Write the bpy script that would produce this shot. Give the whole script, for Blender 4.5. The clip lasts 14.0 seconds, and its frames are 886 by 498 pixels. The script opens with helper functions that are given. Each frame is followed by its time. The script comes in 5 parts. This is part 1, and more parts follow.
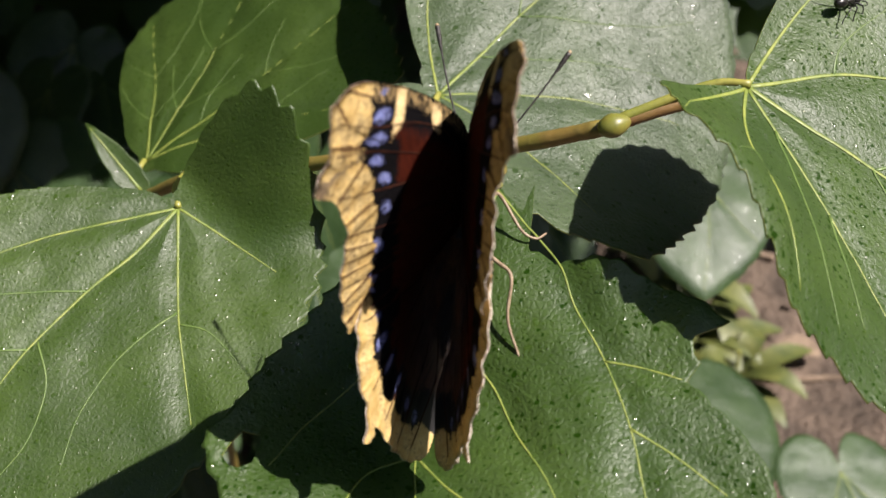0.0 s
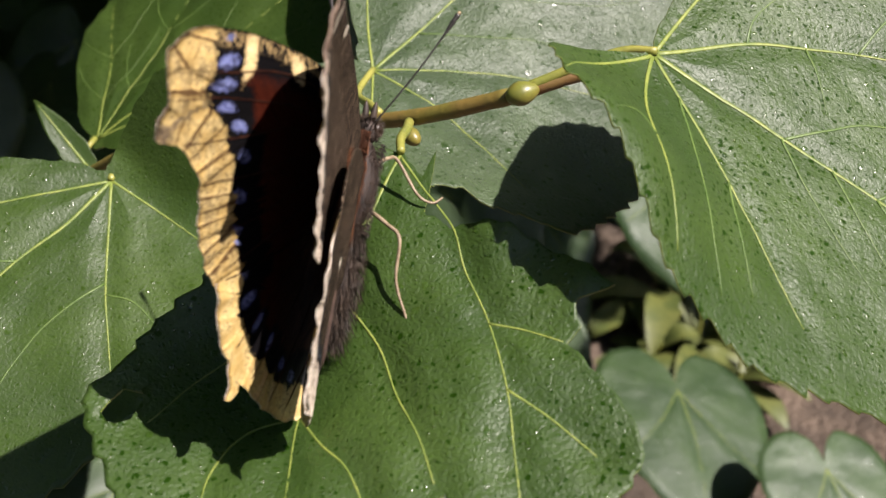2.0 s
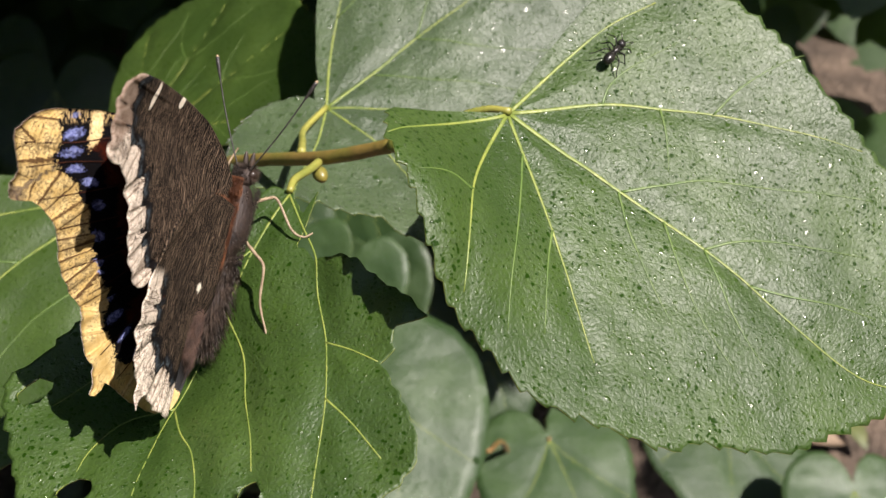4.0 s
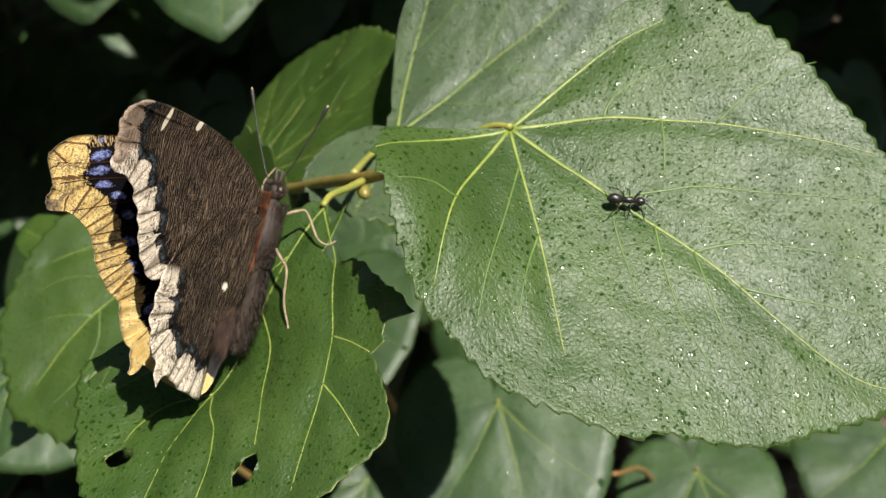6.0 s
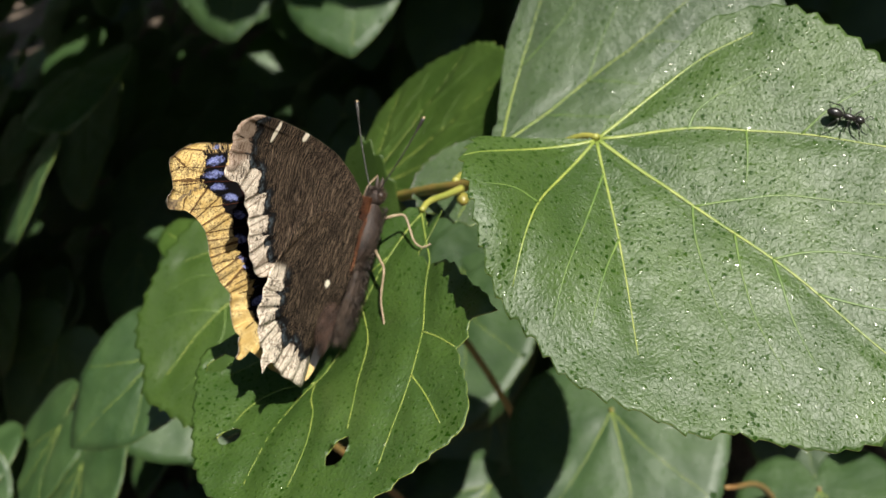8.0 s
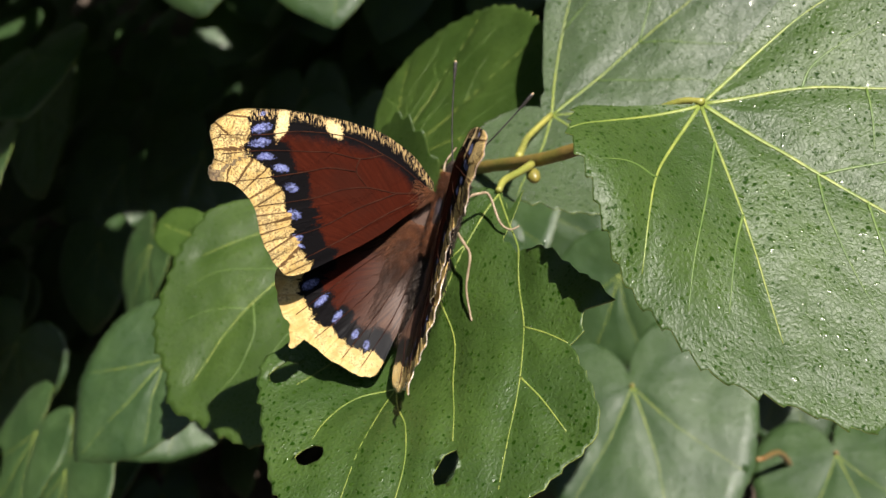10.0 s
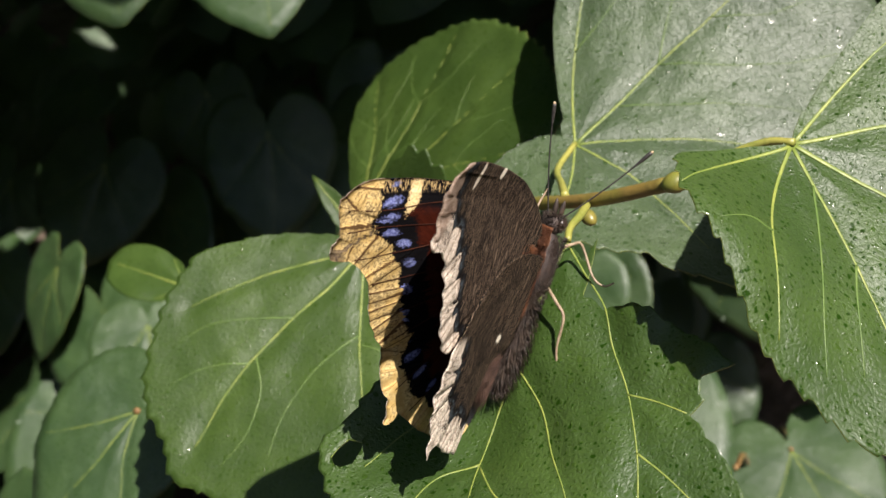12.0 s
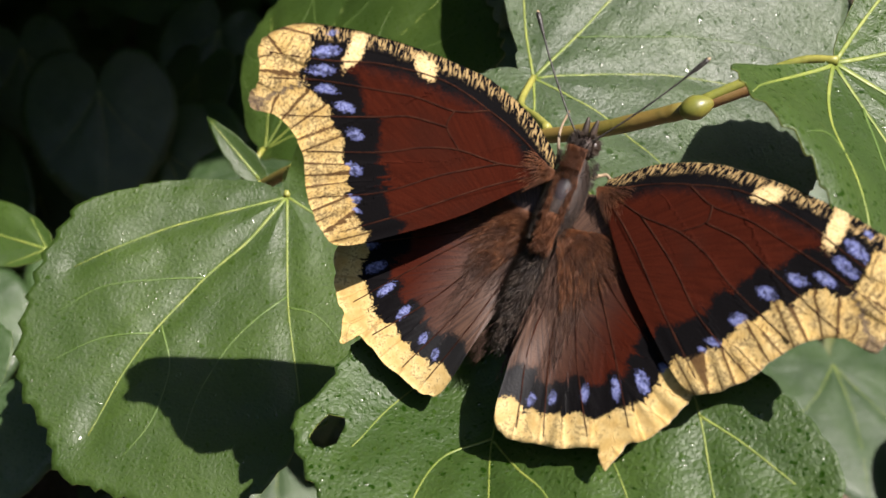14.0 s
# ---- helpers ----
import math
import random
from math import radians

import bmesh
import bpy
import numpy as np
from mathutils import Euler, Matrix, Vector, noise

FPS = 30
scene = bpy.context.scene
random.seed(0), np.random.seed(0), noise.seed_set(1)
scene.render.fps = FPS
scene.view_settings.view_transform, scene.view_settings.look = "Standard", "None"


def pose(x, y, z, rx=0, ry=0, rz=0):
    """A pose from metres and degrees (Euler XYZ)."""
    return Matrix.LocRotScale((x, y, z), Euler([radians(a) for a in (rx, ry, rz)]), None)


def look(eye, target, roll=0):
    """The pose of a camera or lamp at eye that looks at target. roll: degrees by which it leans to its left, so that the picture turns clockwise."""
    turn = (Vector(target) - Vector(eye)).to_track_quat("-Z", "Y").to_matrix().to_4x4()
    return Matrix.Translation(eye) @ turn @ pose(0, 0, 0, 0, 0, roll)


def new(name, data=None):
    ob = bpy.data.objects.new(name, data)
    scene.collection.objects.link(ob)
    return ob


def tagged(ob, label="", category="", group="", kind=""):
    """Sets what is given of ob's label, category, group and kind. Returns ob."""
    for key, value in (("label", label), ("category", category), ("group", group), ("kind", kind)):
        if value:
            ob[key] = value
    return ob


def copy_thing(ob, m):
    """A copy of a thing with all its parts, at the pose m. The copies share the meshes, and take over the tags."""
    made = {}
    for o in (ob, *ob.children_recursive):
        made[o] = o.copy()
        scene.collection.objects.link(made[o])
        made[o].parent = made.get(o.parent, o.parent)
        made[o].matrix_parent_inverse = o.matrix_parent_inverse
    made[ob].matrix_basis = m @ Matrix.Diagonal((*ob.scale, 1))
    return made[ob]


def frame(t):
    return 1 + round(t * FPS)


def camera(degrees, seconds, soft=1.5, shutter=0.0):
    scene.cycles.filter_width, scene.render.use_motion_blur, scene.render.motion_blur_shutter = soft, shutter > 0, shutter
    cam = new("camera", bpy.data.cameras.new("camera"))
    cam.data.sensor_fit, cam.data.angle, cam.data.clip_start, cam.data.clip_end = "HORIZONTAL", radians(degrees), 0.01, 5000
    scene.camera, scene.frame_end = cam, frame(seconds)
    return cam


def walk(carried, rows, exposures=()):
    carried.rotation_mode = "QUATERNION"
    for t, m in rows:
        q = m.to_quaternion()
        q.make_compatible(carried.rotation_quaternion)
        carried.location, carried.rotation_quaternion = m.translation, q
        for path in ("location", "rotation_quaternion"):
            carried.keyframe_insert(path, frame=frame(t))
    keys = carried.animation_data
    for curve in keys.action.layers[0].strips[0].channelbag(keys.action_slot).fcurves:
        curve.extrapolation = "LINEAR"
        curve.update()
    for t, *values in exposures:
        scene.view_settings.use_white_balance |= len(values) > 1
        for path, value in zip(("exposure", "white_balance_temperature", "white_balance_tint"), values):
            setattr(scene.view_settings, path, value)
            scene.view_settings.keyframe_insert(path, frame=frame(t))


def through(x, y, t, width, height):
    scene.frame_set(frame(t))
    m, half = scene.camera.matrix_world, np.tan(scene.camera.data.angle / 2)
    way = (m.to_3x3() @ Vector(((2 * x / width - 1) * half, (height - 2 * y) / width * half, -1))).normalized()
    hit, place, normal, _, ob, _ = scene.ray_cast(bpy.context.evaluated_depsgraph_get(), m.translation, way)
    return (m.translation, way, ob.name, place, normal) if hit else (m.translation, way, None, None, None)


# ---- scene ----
cam = camera(48.0, 14.0)
METRES, EYE, TILT, LEAN, TURN = 0.22, 0.7, -40.0, 0.0, 0.0
ROWS = [
    (0.0, 0.0, 0.0, 0.0, 0.0, 0.0, -0.0),
    (0.5, 0.0182, 0.0156, -0.0079, 0.28, 0.45, -0.1),
    (1.0, 0.0268, 0.0146, -0.0016, 0.5, 0.29, -0.12),
    (1.5, 0.0508, 0.0083, -0.0095, 1.07, 0.17, -0.33),
    (2.0, 0.0702, 0.0028, -0.0216, 1.38, 0.24, -0.55),
    (2.5, 0.0961, -0.0173, -0.0042, 2.25, -0.13, -1.71),
    (3.0, 0.118, -0.0402, 0.0087, 3.84, -0.45, -2.82),
    (3.5, 0.1805, -0.0688, 0.0163, 6.27, -0.66, -3.1),
    (6.0, 0.4037, -0.0955, -0.0095, 22.17, 1.27, -2.68),
    (6.5, 0.4366, -0.1183, -0.0024, 24.95, 1.31, -3.02),
    (7.0, 0.4655, -0.1179, -0.0082, 27.41, 1.47, -3.37),
    (7.5, 0.4619, -0.1167, -0.009, 29.16, 1.63, -3.74),
    (8.0, 0.4568, -0.117, -0.0158, 30.27, 1.56, -3.9),
    (8.5, 0.4349, -0.1088, -0.0186, 30.74, 1.21, -3.87),
    (11.0, 0.2488, -0.0971, 0.0026, 22.66, -0.41, 0.59),
    (11.5, 0.215, -0.1066, 0.0269, 21.05, -0.44, 0.88),
    (12.0, 0.1778, -0.0949, 0.0397, 19.53, -0.65, 1.26),
    (12.5, 0.1407, -0.068, 0.026, 17.66, -0.85, 1.15),
    (13.0, 0.1087, -0.0471, 0.0206, 14.93, -1.34, 1.43),
    (13.5, 0.0741, -0.0296, 0.0114, 11.8, -1.68, 1.45),
    (14.0, 0.0414, -0.0137, 0.0127, 8.65, -1.88, 1.28),
]
walk(cam, [(t, pose(0, 0, EYE, TILT, LEAN, TURN) @ pose(METRES * x, METRES * y, METRES * z, 90 + pitch, roll, yaw)) for t, x, y, z, yaw, pitch, roll in ROWS],
     exposures=[(0.0, 0.92, 6500, 18), (3.5, 0.92, 6500, 18), (6.0, 0.88, 6500, 8), (8.7, 0.92, 6500, 8), (11.0, 0.95, 6500, 16), (14.0, 0.95, 6500, 16)])
cam.data.dof.use_dof = True
cam.data.dof.focus_distance = 0.132
cam.data.dof.aperture_fstop = cam.data.lens / 1.05
MM = 0.001

# ---- light ----
SUN = Vector((0.531, -0.135, 0.837)).normalized()
world = bpy.data.worlds.new("sky")
scene.world = world
world.use_nodes = True
wn = world.node_tree
sky = wn.nodes.new("ShaderNodeTexSky")
sky.sky_type = "NISHITA"
sky.sun_disc = False
sky.sun_elevation = math.asin(SUN.z)
sky.sun_rotation = math.atan2(SUN.x, SUN.y)
wn.links.new(sky.outputs["Color"], wn.nodes["Background"].inputs["Color"])
wn.nodes["Background"].inputs["Strength"].default_value = 0.083
sun = new("sun", bpy.data.lights.new("sun", "SUN"))
sun.data.energy = 5.0
sun.data.angle = radians(0.5)
sun.data.color = (1.0, 0.95, 0.86)
sun.matrix_world = look(SUN * 3, (0, 0, 0))


# ---- materials ----
class Nodes:
    """Short hand for building a node material."""

    def __init__(self, name):
        self.mat = bpy.data.materials.new(name)
        self.mat.use_nodes = True
        self.tree = self.mat.node_tree
        self.tree.nodes.clear()
        self.out = self.add("ShaderNodeOutputMaterial")

    def add(self, kind, **props):
        n = self.tree.nodes.new(kind)
        for k, v in props.items():
            setattr(n, k, v)
        return n

    def link(self, a, b):
        self.tree.links.new(a, b)

    def put(self, value, socket):
        if isinstance(value, bpy.types.NodeSocket):
            self.link(value, socket)
        elif isinstance(value, tuple) and len(value) == 3 and socket.type == "RGBA":
            socket.default_value = (*value, 1)
        else:
            socket.default_value = value

    def math(self, op, a, b=0.0, c=0.0, clamp=False):
        n = self.add("ShaderNodeMath", operation=op, use_clamp=clamp)
        for i, v in enumerate((a, b, c)):
            self.put(v, n.inputs[i])
        return n.outputs[0]

    def step(self, v, lo, hi, a=0.0, b=1.0):
        """Smooth step of v from lo to hi, mapped to a .. b."""
        n = self.add("ShaderNodeMapRange", interpolation_type="SMOOTHSTEP")
        for i, x in enumerate((v, lo, hi, a, b)):
            self.put(x, n.inputs[i])
        return n.outputs[0]

    def mix(self, f, a, b):
        n = self.add("ShaderNodeMix", data_type="RGBA")
        self.put(f, n.inputs[0])
        self.put(a, n.inputs[6])
        self.put(b, n.inputs[7])
        return n.outputs[2]

    def noise(self, vec, scale, detail=3.0, rough=0.55, color=False):
        n = self.add("ShaderNodeTexNoise")
        if vec is not None:
            self.link(vec, n.inputs["Vector"])
        n.inputs["Scale"].default_value = scale
        n.inputs["Detail"].default_value = detail
        n.inputs["Roughness"].default_value = rough
        return n.outputs["Color" if color else "Fac"]

    def cells(self, vec, scale, feature="F1", out="Distance", random=1.0):
        n = self.add("ShaderNodeTexVoronoi", feature=feature)
        self.link(vec, n.inputs["Vector"])
        n.inputs["Scale"].default_value = scale
        n.inputs["Randomness"].default_value = random
        return n.outputs[out]

    def place(self, kind="Object"):
        return self.add("ShaderNodeTexCoord").outputs[kind]

    def stretch(self, vec, scale, turn=(0, 0, 0)):
        n = self.add("ShaderNodeMapping")
        self.link(vec, n.inputs["Vector"])
        n.inputs["Scale"].default_value = scale
        n.inputs["Rotation"].default_value = [radians(a) for a in turn]
        return n.outputs[0]

    def bump(self, height, strength, distance):
        n = self.add("ShaderNodeBump")
        n.inputs["Strength"].default_value = strength
        n.inputs["Distance"].default_value = distance
        self.link(height, n.inputs["Height"])
        return n.outputs[0]

    def principled(self, color, rough=0.5, normal=None, **more):
        n = self.add("ShaderNodeBsdfPrincipled")
        self.put(color, n.inputs["Base Color"])
        self.put(rough, n.inputs["Roughness"])
        if normal is not None:
            self.link(normal, n.inputs["Normal"])
        for k, v in more.items():
            self.put(v, n.inputs[k.replace("_", " ")])
        return n.outputs[0]

    def end(self, shader):
        self.link(shader, self.out.inputs["Surface"])
        return self.mat


def leaf_material(name, dark, light, gloss=0.5, through=0.35, drops=1.0, stains=1.0, wax=0.85, wet_share=0.35, wavy=1.0, drop_cells=640.0, bloom=0.0):
    m = Nodes(name)
    p = m.place()
    rnd = m.add("ShaderNodeObjectInfo").outputs["Random"]
    big = m.noise(p, 45.0, 2.0)
    fine = m.noise(p, 1900.0, 3.0)
    col = m.mix(m.step(big, 0.3, 0.7), dark, light)
    col = m.mix(m.math("MULTIPLY", m.step(fine, 0.35, 0.75), 0.4), col, tuple(c * 0.5 for c in dark))
    tone = m.step(rnd, 0.0, 1.0, 0.88, 1.1)
    hue = m.add("ShaderNodeHueSaturation")
    m.link(col, hue.inputs["Color"])
    m.link(tone, hue.inputs["Value"])
    col = hue.outputs[0]
    # bare spots in the waxy bloom: irregular, dark green, without sheen
    warp = m.noise(p, 900.0, 3.0, color=True)
    v = m.add("ShaderNodeVectorMath", operation="MULTIPLY_ADD")
    m.link(warp, v.inputs[0])
    v.inputs[1].default_value = (0.0011, 0.0011, 0.0011)
    m.link(p, v.inputs[2])
    patch = m.noise(p, 55.0, 2.0)
    bare = None
    for scale, lo, hi in ((430.0, 0.08, 0.19), (900.0, 0.06, 0.27)):
        dist = m.cells(v.outputs[0], scale)
        size = m.step(patch, 0.28, 0.62, lo, hi)
        one = m.step(m.math("DIVIDE", dist, size), 0.7, 1.0, 1.0, 0.0)
        bare = one if bare is None else m.math("MAXIMUM", bare, one)
    bare = m.math("MULTIPLY", bare, stains)
    col = m.mix(m.math("MULTIPLY", bare, 0.9), col, (dark[0] * 0.3, dark[1] * 0.5, dark[2] * 0.12))
    # pebbled blade: areoles between the smallest veins, and grain
    net = m.cells(v.outputs[0], 1250.0, "DISTANCE_TO_EDGE")
    net2 = m.cells(v.outputs[0], 330.0, "DISTANCE_TO_EDGE")
    relief = m.math("ADD", m.math("MULTIPLY", m.step(net, 0.0, 0.25), 0.26), m.math("MULTIPLY", m.step(net2, 0.0, 0.16), 0.22))
    relief = m.math("ADD", relief, m.math("MULTIPLY", fine, 0.75))
    n1 = m.bump(relief, 0.6, 0.00016 * (0.6 + 0.4 * wavy))
    quilt = m.noise(p, 170.0, 1.0)
    n0 = m.bump(quilt, 0.5, 0.0006 * wavy)
    m.link(n0, n1.node.inputs["Normal"])
    # clear drops of honeydew in two sizes
    dome = None
    for scale, few, many, least in ((drop_cells, wet_share, 0.95, 0.10), (1250.0, wet_share, 0.9, 0.13)):
        near = m.cells(v.outputs[0], scale)
        pick = m.add("ShaderNodeSeparateColor")
        m.link(m.cells(v.outputs[0], scale, out="Color"), pick.inputs[0])
        have = m.math("LESS_THAN", pick.outputs[0], m.step(patch, 0.32, 0.60, few, many))
        wide = m.math("ADD", m.math("MULTIPLY", pick.outputs[1], 0.17), least)
        one = m.math("DIVIDE", near, wide)
        one = m.math("SUBTRACT", 1.0, m.math("MULTIPLY", one, one), clamp=True)
        one = m.math("MULTIPLY", m.math("MULTIPLY", one, have), drops)
        dome = one if dome is None else m.math("MAXIMUM", dome, one)
    wet = m.math("GREATER_THAN", dome, 0.02)
    n2 = m.bump(dome, 1.0, 0.00005 * (0.7 + 0.3 * wavy))
    m.link(n1, n2.node.inputs["Normal"])
    rough = m.step(m.math("ADD", m.math("MULTIPLY", fine, 0.5), m.math("MULTIPLY", patch, 0.5)), 0.3, 0.7, 0.56 - 0.25 * gloss, 0.72 - 0.25 * gloss)
    for mask, value in ((bare, 0.30), (wet, 0.18)):
        low = m.add("ShaderNodeMix", data_type="FLOAT")
        m.put(mask, low.inputs[0])
        m.link(rough, low.inputs[2])
        low.inputs[3].default_value = value
        rough = low.outputs[0]
    shine = m.add("ShaderNodeMix", data_type="FLOAT")
    m.put(bare, shine.inputs[0])
    shine.inputs[2].default_value = wax
    shine.inputs[3].default_value = 0.08
    gleam = m.math("MAXIMUM", shine.outputs[0], wet)
    s = m.principled(col, rough, n2, Specular_IOR_Level=gleam, Sheen_Weight=bloom, Sheen_Roughness=0.45)
    t = m.add("ShaderNodeBsdfTranslucent")
    m.put(m.mix(0.55, col, (0.12, 0.25, 0.02)), t.inputs["Color"])
    mx = m.add("ShaderNodeMixShader")
    mx.inputs[0].default_value = through
    m.link(s, mx.inputs[1])
    m.link(t.outputs[0], mx.inputs[2])
    return m.end(mx.outputs[0])


def plain_material(name, c1, c2, scale, rough=0.6, bump=0.3, depth=0.0002, **more):
    m = Nodes(name)
    p = m.place()
    n = m.noise(p, scale, 4.0)
    n2 = m.noise(p, scale * 7.0, 3.0)
    col = m.mix(m.step(n, 0.3, 0.7), c1, c2)
    col = m.mix(m.math("MULTIPLY", m.step(n2, 0.4, 0.8), 0.4), col, tuple(c * 0.5 for c in c1))
    return m.end(m.principled(col, m.step(n2, 0.2, 0.8, rough - 0.1, rough + 0.1), m.bump(m.math("ADD", n, n2), bump, depth), **more))


LEAF = leaf_material("linden_leaf_upper", (0.037, 0.078, 0.0125), (0.066, 0.120, 0.021), 0.6, wax=0.68, wet_share=0.55, wavy=1.6)
LEAF_WET = leaf_material("linden_leaf_wet", (0.036, 0.076, 0.017), (0.062, 0.114, 0.028), 0.45, 0.35, 1.0, 0.6, 1.0, 0.9, 2.4, 430.0, 0.55)
LEAF_B = leaf_material("linden_leaf_upper_dull", (0.043, 0.086, 0.013), (0.074, 0.130, 0.022), 0.62, 0.4, 0.9, 0.3, 0.62, 0.2, 0.6)
LEAF_FAR = leaf_material("linden_leaf_shrub", (0.027, 0.064, 0.016), (0.050, 0.098, 0.027), 0.4, 0.3, 0.4, 0.4)
VEIN = plain_material("leaf_vein", (0.13, 0.185, 0.032), (0.24, 0.275, 0.055), 300, 0.5, 0.2)
VEIN_SMALL = plain_material("leaf_side_vein", (0.075, 0.135, 0.026), (0.11, 0.17, 0.036), 300, 0.5, 0.2)
PETIOLE = plain_material("petiole_green", (0.20, 0.22, 0.04), (0.30, 0.28, 0.06), 200, 0.45, 0.2)
TWIG = plain_material("twig_bark", (0.15, 0.14, 0.025), (0.20, 0.13, 0.035), 120, 0.5, 0.4, 0.0003)
TWIG_BROWN = plain_material("twig_bark_brown", (0.20, 0.10, 0.035), (0.16, 0.12, 0.035), 120, 0.5, 0.4, 0.0003)
BUD = plain_material("bud_scale", (0.15, 0.17, 0.03), (0.19, 0.15, 0.03), 150, 0.4, 0.2)
SOIL = plain_material("dry_soil", (0.042, 0.030, 0.021), (0.150, 0.108, 0.078), 22, 0.9, 0.8, 0.01)
LITTER = plain_material("dry_litter", (0.17, 0.12, 0.08), (0.30, 0.22, 0.15), 60, 0.8, 0.5, 0.001)
BODY = plain_material("butterfly_body", (0.018, 0.012, 0.010), (0.05, 0.03, 0.022), 900, 0.6, 0.6, 0.0002)
SHELL = plain_material("thorax_shield", (0.022, 0.016, 0.018), (0.05, 0.037, 0.04), 700, 0.5, 0.4, 0.0001)
WING_VEIN = plain_material("wing_vein_scales", (0.018, 0.006, 0.004), (0.045, 0.016, 0.009), 800, 0.8, 0.2, Specular_IOR_Level=0.05)
HAIR = plain_material("rust_hair", (0.085, 0.028, 0.010), (0.20, 0.070, 0.022), 500, 0.6, 0.1)
HAIR_WING = plain_material("grey_brown_hair", (0.045, 0.020, 0.012), (0.12, 0.062, 0.040), 500, 0.6, 0.1)
HAIR_DARK = plain_material("dark_hair", (0.022, 0.015, 0.011), (0.07, 0.045, 0.03), 500, 0.6, 0.1)
EYE_MAT = plain_material("compound_eye", (0.02, 0.012, 0.008), (0.05, 0.03, 0.02), 2000, 0.3, 0.3, 0.00005)
ANTENNA = plain_material("antenna", (0.012, 0.010, 0.009), (0.05, 0.045, 0.04), 1500, 0.5, 0.2)
ANTENNA_TIP = plain_material("antenna_tip", (0.30, 0.20, 0.10), (0.40, 0.30, 0.18), 1500, 0.5, 0.2)
LEG = plain_material("butterfly_leg", (0.20, 0.14, 0.085), (0.34, 0.26, 0.17), 900, 0.55, 0.3)
ANT_MAT = plain_material("ant_shell", (0.010, 0.009, 0.008), (0.025, 0.022, 0.020), 1500, 0.28, 0.3, 0.00005)


# blue spots of the wings: place, half length and half width in mm, and turn
FORE_SPOTS = ((29.0, 20.3, 0.7, 0.28, -20), (29.2, 18.3, 1.4, 0.6, -20), (29.3, 16.3, 1.4, 0.56, -12), (28.3, 14.4, 1.2, 0.5, -5), (26.1, 13.0, 1.1, 0.52, 5), (24.4, 10.4, 1.0, 0.6, 10), (23.6, 6.6, 1.0, 0.65, 12), (22.8, 3.4, 0.8, 0.4, 10), (22.4, 2.2, 0.7, 0.28, 10))
HIND_SPOTS = ((19.1, -6.0, 1.0, 0.55, -25), (17.3, -8.1, 1.3, 0.6, -45), (15.0, -9.9, 1.25, 0.5, -60), (11.9, -11.6, 1.05, 0.5, -70), (8.5, -13.4, 0.8, 0.45, -80), (6.4, -14.6, 0.7, 0.45, -85))


